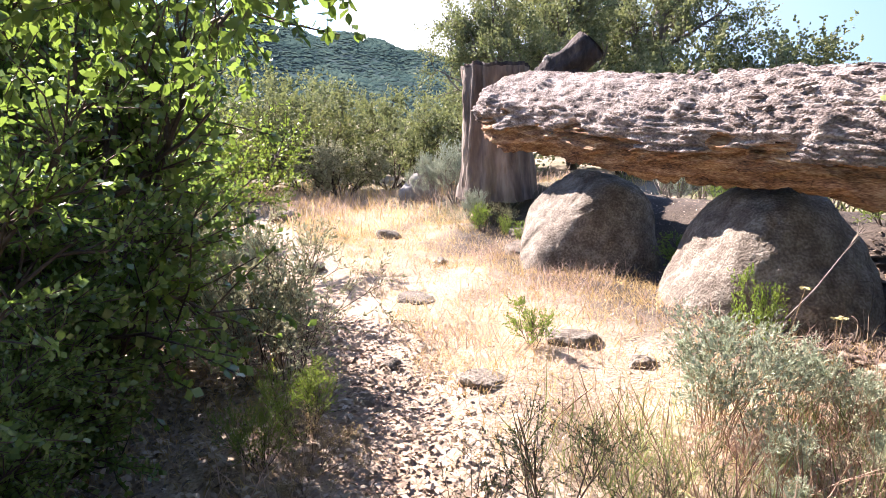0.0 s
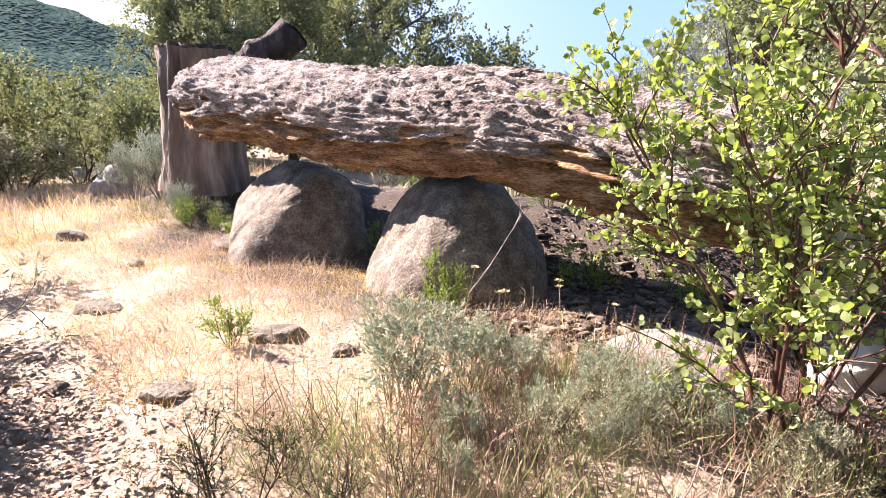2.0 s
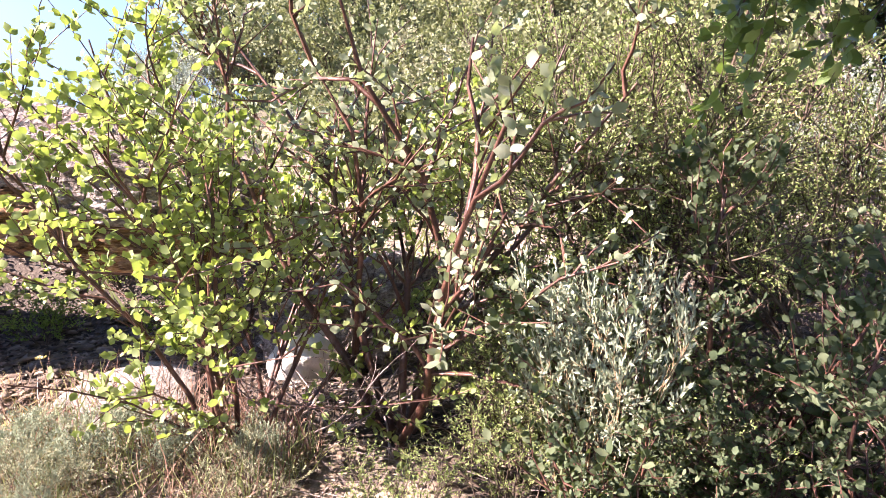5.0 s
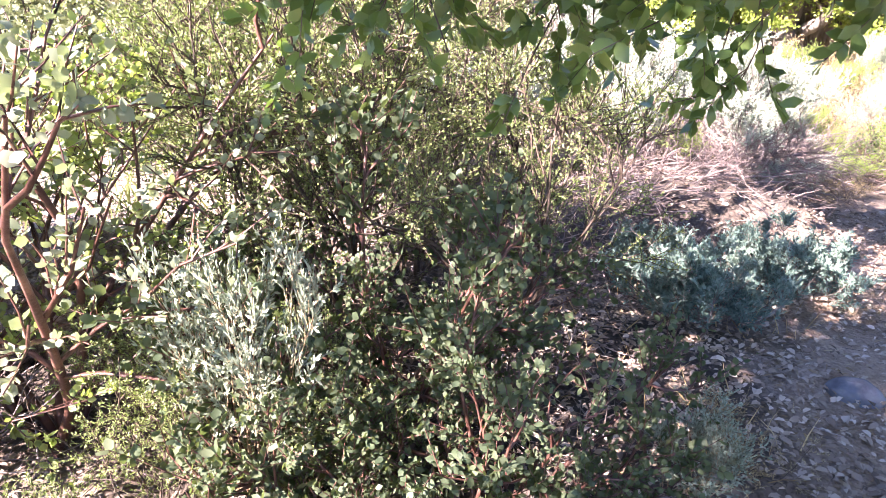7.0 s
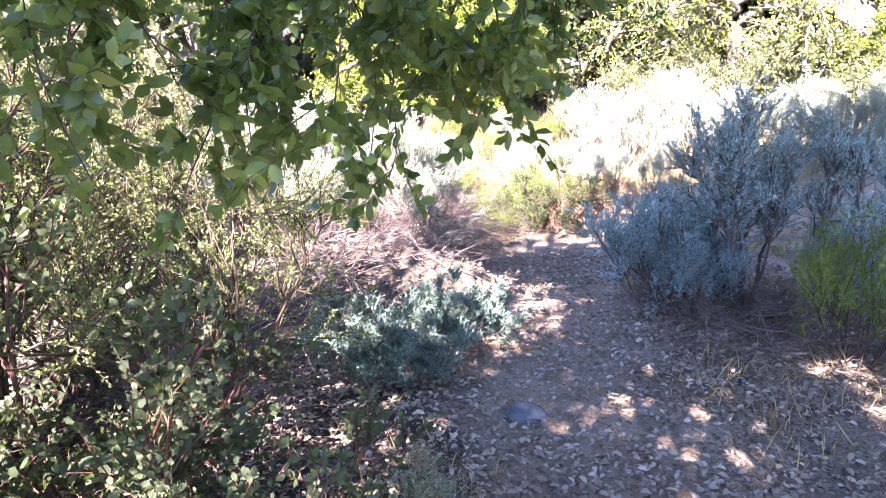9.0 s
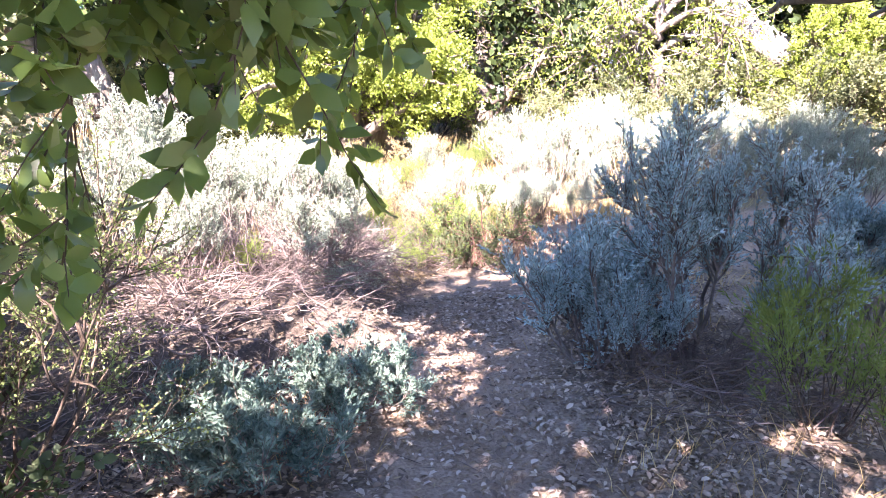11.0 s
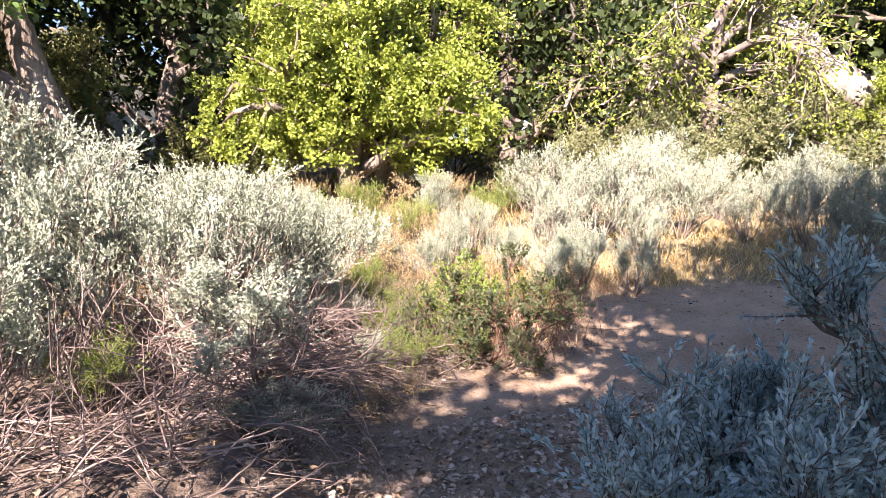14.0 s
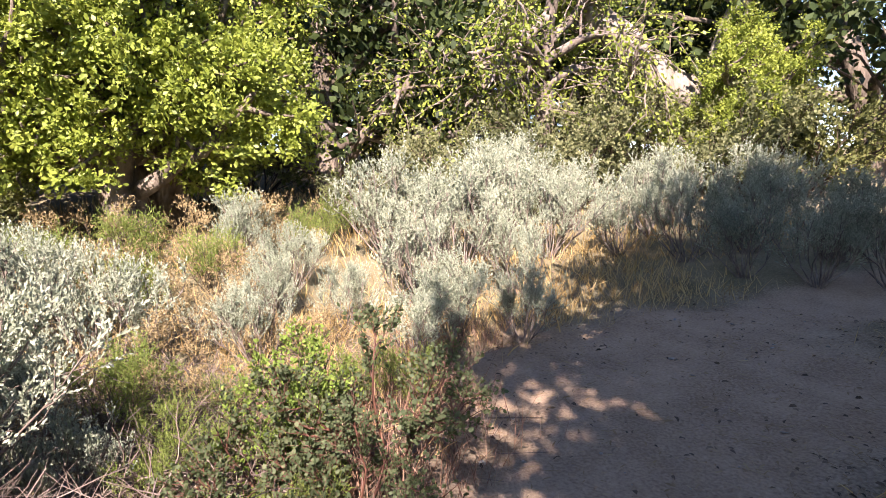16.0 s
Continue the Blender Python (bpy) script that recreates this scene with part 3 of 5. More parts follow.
        mesh.materials.append(LOG_BARK)
        chip.append(mesh)
    for _ in range(280):
        s = rng.uniform(.65, 6.9)
        g = rng.uniform(math.radians(8), math.radians(150)) if rng.random() < .85 else rng.uniform(math.radians(150), math.radians(200))
        axis = a.lerp(b, (s - .5) / 4.7) if s < 5.2 else b.lerp(c, (s - 5.2) / 2.25)
        ahead = (b - a).normalized() if s < 5.2 else (c - b).normalized()
        side = ahead.cross(Vector((0, 0, 1))).normalized()
        n = side * math.cos(g) + side.cross(ahead) * math.sin(g)
        flake = part("bark_flake", chip[rng.integers(6)], ob)
        turn = Matrix((ahead, n.cross(ahead), n)).transposed().to_4x4()
        flake.matrix_parent_inverse = Matrix()
        flake.matrix_basis = Matrix.Translation(axis - b + n * (.448 + .02 * rng.random())) @ turn @ pose(0, 0, 0, rng.uniform(-14, 14), rng.uniform(-16, 16), rng.uniform(-20, 20)) @ Matrix.Diagonal((rng.uniform(.05, .17), rng.uniform(.02, .055), rng.uniform(.012, .03), 1))
    return ob


build_log()


def stone_mesh(seed, size, lumps=.12, detail=4, flat=0.0, mat=GREY_STONE, chips=.03):
    bm = bmesh.new()
    bmesh.ops.create_icosphere(bm, subdivisions=detail, radius=1)
    off = Vector((seed * 3.1, seed * 1.7, seed * .9))
    for v in bm.verts:
        n = v.co.normalized()
        r = 1 + lumps * fbm(n * 1.2 + off, 3) + chips * fbm(n * 5 + off, 3)
        cut = noise.cell(n * 1.6 + off)
        v.co = n * (r - chips * cut)
        if v.co.z < -.45:
            v.co.z = -.45 - (v.co.z + .45) * .1
        if flat and v.co.z > flat:
            v.co.z = flat + (v.co.z - flat) * .25
        v.co = Vector((v.co.x * size[0], v.co.y * size[1], v.co.z * size[2]))
    mesh = bpy.data.meshes.new("stone")
    bm.to_mesh(mesh), bm.free()
    for p in mesh.polygons:
        p.use_smooth = True
    mesh.materials.append(mat)
    return mesh


def rock(name, label, x, y, size, seed, turn=0, sink=.3, tilt=(0, 0), mat=GREY_STONE, lumps=.3, detail=4, flat=0.0, chips=.06, group=""):
    ob = new(name, stone_mesh(seed, size, lumps, detail, flat, mat, chips))
    ob.matrix_world = pose(x, y, lift(x, y) + size[2] * (.45 - sink), tilt[0], tilt[1], turn)
    return tagged(ob, label, "rock", group)


def boulder(label, x, y, turn, planes, seed, round_by=11.0):
    """A weathered block of stone: broad faces that meet in rounded edges, with a rough skin."""
    bm = bmesh.new()
    bmesh.ops.create_icosphere(bm, subdivisions=6, radius=1)
    off = Vector((seed * 2.3, seed, 0))
    faces = [(Vector(n).normalized(), d) for n, d in planes]
    for v in bm.verts:
        n = v.co.normalized()
        k = sum(max(0.0, n.dot(p) / d) ** round_by for p, d in faces) ** (-1 / round_by)
        pit = max(0.0, noise.noise(n * 9 + off) - .25)
        crack = abs(noise.noise(n * 1.3 + off * 2))
        v.co = n * k * (1 + .05 * fbm(n * 1.3 + off, 2) + .022 * fbm(n * 4 + off, 5, .55) + .008 * fbm(n * 26 + off, 3) - .03 * pit - .03 * max(0, 1 - crack * 26))
    mesh = bpy.data.meshes.new("boulder")
    bm.to_mesh(mesh), bm.free()
    for p in mesh.polygons:
        p.use_smooth = True
    mesh.materials.append(STONE)
    ob = new("boulder", mesh)
    ob.matrix_world = pose(x, y, lift(x, y) + .02, 0, 0, turn)
    return tagged(ob, label, "boulder", "boulders under the log")


boulder("smooth grey-brown sandstone boulder under the fallen log", 1.62, 7.05, -13,
        [((-.55, -.42, .72), .67), ((-.98, -.1, .15), .80), ((.12, -.92, .30), .66), ((.55, -.75, .30), .70), ((.95, -.1, .22), .74), ((.55, .1, .80), .92),
         ((.0, .0, 1), .93), ((-.3, .9, .2), .72), ((.5, .85, .2), .72), ((0, 0, -1), .4)], 4)
boulder("large rounded sandstone boulder with a lit face, carrying the log", 2.66, 5.20, -26,
        [((-.73, -.42, .54), .66), ((-.98, -.1, .1), .86), ((.0, .0, 1), .97), ((.1, -.80, .58), .82), ((.0, -1, .05), .80), ((.58, -.58, .58), .88), ((.75, -.1, .66), .92),
         ((.99, .0, .1), .88), ((-.5, .85, .2), .74), ((.5, .85, .2), .74), ((0, 0, -1), .4)], 9, 8.0)


def build_stump():
    """The burnt, hollow stump behind the end of the log, and the charred knob on top."""
    ob = thing("burnt_stump", "charred hollow tree stump with grey-brown outer wood behind the log", "stump", (.72, 9.9, lift(.72, 9.9)))
    rise = 2.42 - lift(.72, 9.9)
    verts, faces = [], []
    rings, sides = 40, 72
    for i in range(rings):
        t = i / (rings - 1)
        for k in range(sides):
            g = 2 * math.pi * k / sides
            q = Vector((math.cos(g) * 2, math.sin(g) * 2, t * 2))
            top = rise + .04 * fbm(Vector((math.cos(g) * 2.5, math.sin(g) * 2.5, 9)), 3)
            r = .50 + .10 * (1 - t) ** 3 * (1 + .5 * math.sin(g * 5 + 1)) + .09 * fbm(Vector((math.cos(g) * 5, math.sin(g) * 5, t * 1.6)), 4, .6)
            verts.append((r * math.cos(g), r * math.sin(g), t * top - .05))
    for k in range(sides):
        x, y, z = verts[(rings - 1) * sides + k]
        verts.append((x * .82, y * .82, z - .02))
    for k in range(sides):
        x, y, z = verts[(rings - 1) * sides + k]
        verts.append((x * .7, y * .7, .9))
    for i in range(rings + 1):
        for k in range(sides):
            o, m = i * sides + k, i * sides + (k + 1) % sides
            faces.append((o, m, m + sides, o + sides))
    mesh = bpy.data.meshes.new("stump_shell")
    mesh.from_pydata(verts, [], faces)
    mesh.materials.append(material("stump_wood", [(.05, .04, .034), (.14, .11, .09), (.27, .225, .185)], 4, .9, .8, 20, (1, 1, .2), distance=.04)), mesh.materials.append(BURNT)
    mesh.polygons.foreach_set("material_index", [0 if f < (rings - 2) * sides else 1 for f in range(len(faces))])
    mesh.polygons.foreach_set("use_smooth", [True] * len(faces))
    part("shell", mesh, ob)
    knob = thing("burnt_branch_stub", "charred black branch stub leaning up over the log", "branch stub", (1.62, 8.15, 2.08))
    line = np.array([(-.46, .0, -.12), (-.36, .0, -.03), (-.24, .02, .05), (-.12, .02, .12), (.0, .0, .20), (.09, .0, .28), (.17, .0, .35), (.19, .0, .37), (.165, .0, .345)])[None]
    v, f = tubes(line, 1.0, 1.0, 40)
    v = v.reshape(9, 40, 3)
    for k, r in enumerate((.10, .17, .20, .19, .20, .225, .23, .21, .02)):
        for j in range(40):
            way = Vector(v[k, j] - line[0, k])
            v[k, j] = line[0, k] + np.array(way) * r * (1 + (.22 if k < 7 else .06) * fbm(way * 2.2 + Vector((0, 0, k * .35)), 4, .6))
    part("charred_stub", raw_mesh("charred_stub", v.reshape(-1, 3), f, BURNT, True), knob)
    for x, z, size, seed in ((-.34, .17, .085, 5), (-.10, -.06, .2, 6), (-.42, .02, .10, 7)):
        piece = part("knot", stone_mesh(seed, (size, size, size), .3, 4, 0, LOG_BARK if size < .1 else BURNT, .12), knob)
        piece.matrix_parent_inverse = Matrix()
        piece.matrix_basis = pose(x, 0, z)


build_stump()

ROCK_LABEL = "rough grey-brown fieldstone half sunk in the dry grass"
rock("rock", "angular grey rock standing among dry pink grass", -.72, 12.6, (.36, .3, .42), 3, 20, .3, (10, 20))
for k, (x, y, s, flat) in enumerate([(-3.75, 10.9, .27, 0), (-2.85, 10.4, .24, 0), (-1.55, 6.75, .17, 0), (-.27, 5.4, .18, .3), (.27, 3.55, .17, .2),
                                     (.92, 4.35, .22, .4), (1.02, 8.35, .30, .4), (1.15, 7.55, .22, 0), (-.1, 7.0, .09, 0), (-.35, 3.95, .08, 0), (1.3, 3.9, .1, 0), (1.3, 8.1, .34, .4), (.86, 7.35, .26, .4), (1.0, 6.6, .12, 0), (-.9, 8.6, .2, 0)]):
    rock("fieldstone", ROCK_LABEL, x, y, (s * .95, s * .8, s * .62), 11 + k, 37 * k, .45, (8, -6), flat=flat, mat=STONE, group="stones in the grass")
rock("flat_rock", "broad flat grey slab lying in the grass near the log", 3.1, 2.95, (.55, .38, .13), 31, 25, .42, (2, -4), flat=.2, detail=4, lumps=.15, mat=material("slab_stone", [(.12, .11, .095), (.24, .215, .19), (.39, .355, .315)], 5, .92, .8, 50, fine=1.0))
rock("pale_rock", "pale whitish rock under the manzanita", 4.05, 2.35, (.26, .22, .30), 33, 0, .25, mat=material("pale_stone", [(.45, .41, .36), (.6, .56, .5), (.74, .7, .65)], 7, .9, .5))
rock("trail_stone", "smooth blue-grey stone at the trail's edge", 4.15, -2.5, (.14, .10, .09), 35, 60, .45, lumps=.12, chips=.02, mat=material("blue_stone", [(.09, .09, .10), (.16, .16, .175), (.24, .24, .26)], 9, .85, .3))
rock("broken_log_end", "crumbled brown end of the rotten log on the slope", 4.55, 2.2, (.62, .36, .46), 36, -35, .2, mat=LOG_BARK, detail=5, chips=.2)
rock("broken_log_end", "grey fallen piece of rotten trunk on the slope", 5.35, 1.55, (.8, .30, .34), 38, -28, .3, mat=LOG_BARK, detail=5, chips=.15)

# ---- plants ----
SAGE = [shrub_meshes(40 + k, "sagebrush", 15, 1.0, (4, 50), 8, 6, 20, sliver(.42), .024, 26, GREY_STEM, SAGE_LEAF, .010, (.36, .17), .20, .30, bare=.36, angle=(30, 30), twigs=False) for k in range(3)]
BLUE_TALL = shrub_meshes(58, "blue_sagebrush", 9, 1.75, (3, 30), 15, 9, 34, sliver(.34), .031, 26, GREY_STEM, BLUE_SAGE, .022, (.30, .13), .24, .26, bare=.46, angle=(30, 30), tip=.08)
BLUE = [shrub_meshes(50 + k, "blue_sagebrush", 15, 1.0, (4, 58), 9, 8, 26, sliver(.36), .030, 26, GREY_STEM, BLUE_SAGE, .014, (.36, .17), .24, .28, bare=.34, angle=(32, 30)) for k in range(3)]
LOW = [shrub_meshes(60 + k, "low_sage", 28, .5, (15, 74), 5, 5, 18, sliver(.3), .036, 35, GREY_STEM, LOW_SAGE, .006, (.4, .22), .15, .20, bare=.3, root=.2) for k in range(2)]
THIN = [shrub_meshes(70 + k, "thin_sage", 18, .75, (3, 24), 6, 5, 13, sliver(.30), .031, 28, TAN_STEM, material("grey_green_leaf", [(.19, .23, .155), (.30, .345, .235), (.44, .48, .34)], 2, .8, 0, island=.7, through_light=.25), .005, (.32, .16), .12, .10, bare=.25, root=.14) for k in range(2)]
BUCK = [shrub_meshes(80 + k, "buckwheat", 18, .8, (6, 40), 4, 4, 13, sliver(.30), .026, 35, BROWN_STEM, BUCKWHEAT_LEAF, .004, (.4, .2), .16, .06, bare=.25, root=.15) for k in range(2)]
CHAM = [shrub_meshes(90 + k, "chamise", 12, 2.3, (4, 38), 10, 8, 28, sliver(.55), .021, 45, BROWN_STEM, CHAMISE_LEAF, .016, (.34, .14), .20, .08, bare=.3, root=.15) for k in range(2)]
SPRIG = [shrub_meshes(95 + k, "sprig", 7, .6, (5, 40), 4, 4, 26, sliver(.3), .012, 45, BROWN_STEM, DARK_LEAF, .006, (.4, .2), .14, .12, bare=.2) for k in range(2)]
SPROUT = shrub_meshes(93, "chamise_sprout", 9, .95, (3, 34), 7, 5, 16, sliver(.36), .020, 45, BROWN_STEM, CHAMISE_LEAF, .007, (.34, .16), .2, .1, bare=.15, root=.1)
MANZ = [shrub_meshes(100, "manzanita", 10, 2.2, (2, 26), 10, 7, 14, oval(.8), .041, 55, RED_STEM, MANZ_LEAF, .016, (.42, .15), .20, .05, bare=.12, root=.22, single=280),
        shrub_meshes(101, "manzanita", 8, 2.4, (3, 28), 7, 5, 11, oval(.8), .043, 55, RED_STEM, PALE_MANZ, .026, (.36, .15), .20, .06, bare=.25, root=.12),
        shrub_meshes(102, "manzanita", 10, 1.35, (20, 70), 6, 6, 11, oval(.7), .046, 55, RED_STEM, SHADED_MANZ, .020, (.42, .2), .22, .10, bare=.35, root=.12)]
GREEN = [shrub_meshes(110 + k, "green_shrub", 9, .9, (5, 45), 6, 5, 11, flat_leaf(.6), .032, 45, BROWN_STEM, LIGHT_GREEN, .009, (.42, .2), .18, .10, bare=.2) for k in range(2)]
RUST = shrub_meshes(118, "dry_buckwheat", 14, .7, (6, 52), 5, 5, 12, sliver(.34), .024, 40, BROWN_STEM, RUST_LEAF, .004, (.42, .2), .18, .06, bare=.3, root=.15, twigs=False)
WISP = [shrub_meshes(115 + k, "wispy_shrub", 16, .8, (4, 42), 6, 5, 12, sliver(.22), .034, 22, BROWN_STEM, WISP_LEAF, .005, (.4, .2), .12, .16, bare=.3, root=.12, twigs=False) for k in range(2)]
SCRUB = [shrub_meshes(120, "scrub_oak", 10, 2.7, (2, 30), 13, 9, 26, sliver(.72), .046, 50, BROWN_STEM, SCRUB_LEAF, .03, (.30, .16), .18, .02, bare=.05, root=.25),
         shrub_meshes(121, "scrub_oak", 9, 2.4, (5, 44), 11, 8, 20, sliver(.7), .05, 50, BROWN_STEM, LIGHT_GREEN, .025, (.42, .2), .18, .04, bare=.1, root=.2)]
FARBUSH = [shrub_meshes(130 + k, "far_bush", 10, 2.2, (8, 52), 10, 8, 16, sliver(.7), .066, 50, BROWN_STEM, g, .025, (.42, .2), .18, .04, bare=.08, root=.3, twigs=False, sides=4) for k, g in enumerate((FAR_LEAF, OLIVE_LEAF, FAR_LEAF, BUCKWHEAT_LEAF))]

SB = "grey-green sagebrush with silvery narrow leaves in full sun"
BB = "blue-grey sagebrush in shade beside the dirt trail"
# The lit slope with the log
plant(MANZ[0], "manzanita", "manzanita bush with sunlit yellow-green leaves and red stems", 3.12, 2.05, .95, 0, "manzanitas")
plant(MANZ[1], "manzanita", "tall grey-leaved manzanita with smooth dark red trunks", 3.45, 1.35, 1.0, 40, "manzanitas")
plant(MANZ[2], "manzanita", "low spreading manzanita with grey-green leaves darkened for shade", 4.0, -.25, 1.0, 80, "manzanitas")
plant(MANZ[2], "manzanita", "small manzanita near the ground, dull green leaves darkened for shade", 3.05, -.55, .55, 200, "manzanitas")
plant(MANZ[2], "manzanita", "small manzanita near the ground, dull green leaves darkened for shade", 2.85, .05, .45, 300, "manzanitas")
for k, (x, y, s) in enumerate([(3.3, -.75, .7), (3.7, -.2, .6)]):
    plant(MANZ[2], "manzanita", "small manzanita near the ground, dull green leaves darkened for shade", x, y, s, 40 + 85 * k, "manzanitas")
CH = "tall feathery chamise shrub with tiny yellow-green leaves"
for k, (x, y, s) in enumerate([(4.75, .15, 1.05), (5.3, .75, 1.0), (4.9, -.75, .82), (5.5, .0, .85), (6.3, 1.6, 1.0), (6.6, .6, 1.1)]):
    plant(CHAM[k % 2], "chamise", CH, x, y, s, 70 * k, "chamise shrubs")
for k, (x, y, s) in enumerate([(3.9, 1.0, 1.0), (3.75, .65, .9), (3.4, .75, .8), (3.3, -.1, .7), (2.7, .9, .55), (3.05, .6, .6), (3.6, .1, .8), (4.3, .7, 1.1)]):
    plant(SPROUT, "chamise", "young chamise sprouts with bright green tips", x, y, s, 50 * k, "chamise sprouts")
plant(THIN[0], "grey_sage", "pale grey sage with upright feathery stems", 3.25, .3, .85, 10, squash=1.55)
plant(SCRUB[0], "scrub_oak", "dense dark scrub oak with small glossy leaves", -2.35, 2.85, 1.05, 0, "scrub oaks", squash=1.15)
plant(SCRUB[0], "scrub_oak", "dense dark scrub oak with small glossy leaves", -1.75, 1.75, .62, 120, "scrub oaks")
plant(SCRUB[0], "scrub_oak", "dense dark scrub oak with small glossy leaves", -3.2, 3.6, 1.05, 220, "scrub oaks")
for k, (x, y, s) in enumerate([(-2.2, 3.75, .62), (-2.0, 2.05, .6), (-2.5, 2.2, .95), (-2.75, 3.2, .85), (-1.9, 2.45, .55), (-1.35, 1.25, .3), (-1.5, 1.6, .36)]):
    plant(SCRUB[0], "scrub_oak", "dense dark scrub oak with small glossy leaves", x, y, s, 60 + 75 * k, "scrub oaks")
plant(SCRUB[1], "scrub_oak", "sunlit yellow-green scrub oak behind the dark one", -2.8, 6.3, .75, 40, "scrub oaks")
plant(SCRUB[1], "scrub_oak", "sunlit yellow-green scrub oak behind the dark one", -5.0, 8.6, 1.0, 140, "scrub oaks")
plant(SAGE[0], "sagebrush", "small pale sagebrush at the foot of the burnt stump", .32, 9.1, .5, 0)
plant(BUCK[1], "buckwheat", "dry grey-brown buckwheat at the foot of the burnt stump", .75, 9.0, .55, 40, "buckwheats")
plant(BUCK[0], "buckwheat", "dry grey-brown buckwheat at the foot of the burnt stump", .05, 8.9, .5, 140, "buckwheats")
plant(THIN[0], "grey_sage", "grey-green sage with thin upright stems by the trail", -1.5, 4.15, 1.15, 20)
plant(BUCK[0], "buckwheat", "dry grey-brown buckwheat bush beside the trail", -1.3, 4.1, 1.45, 0, "buckwheats")
plant(BUCK[1], "buckwheat", "dry grey-brown buckwheat bush beside the trail", -1.05, 3.75, 1.0, 50, "buckwheats")
plant(THIN[1], "grey_sage", "grey-green sage with thin upright stems by the trail", -1.2, 3.95, .95, 80)
plant(THIN[0], "grey_sage", "grey-green sage with thin upright stems in the dry grass", 1.38, 2.95, .78, 30, "foreground sages")
plant(THIN[1], "grey_sage", "grey-green sage with thin upright stems in the dry grass", 1.85, 3.15, .62, 150, "foreground sages")
plant(THIN[0], "grey_sage", "grey-green sage with thin upright stems in the dry grass", 2.15, 3.0, .5, 210, "foreground sages")
for k, (x, y, s) in enumerate([(.5, 2.35, .95), (.18, 2.3, .6), (.85, 2.3, .65), (1.15, 2.25, .5), (.72, 2.62, .5)]):
    plant(SPRIG[k % 2], "dark_sprig", "dark green needle-leaved sprig in the dry grass", x, y, s, 77 * k, "dark sprigs")
for k, (x, y, s) in enumerate([(1.75, 2.3, .5), (2.2, 2.25, .5), (2.65, 1.6, .45)]):
    plant(BUCK[k % 2], "buckwheat", "thin brown buckwheat stems with sparse green leaves", x, y, s, 61 * k, "foreground buckwheats")
for k, (x, y, s) in enumerate([(2.35, 2.6, .42), (2.7, 2.45, .4), (2.1, 2.15, .34), (1.35, 2.2, .3), (1.5, 2.5, .4), (2.0, 2.45, .42), (2.4, 2.3, .4), (2.75, 2.1, .4), (2.55, 2.75, .36), (2.9, 1.75, .36)]):
    plant(THIN[k % 2], "grey_sage", "small grey-green sage with thin upright stems", x, y, s, 49 * k, "small sages")
plant(GREEN[0], "green_shrub", "bright green leafy sprout with reddish stems", 2.08, 4.0, .32, 0, squash=1.9)
for k, (x, y, s) in enumerate([(.62, 4.2, .36), (.45, 8.7, .45), (.95, 7.9, .34), (.72, 8.5, .3), (3.6, 4.4, .5), (4.2, 4.3, .5), (2.4, 6.4, .5), (3.9, 3.6, .4)]):
    plant(GREEN[k % 2], "green_shrub", "small fresh green shrub in dry grass", x, y, s, 90 * k, "small green shrubs")
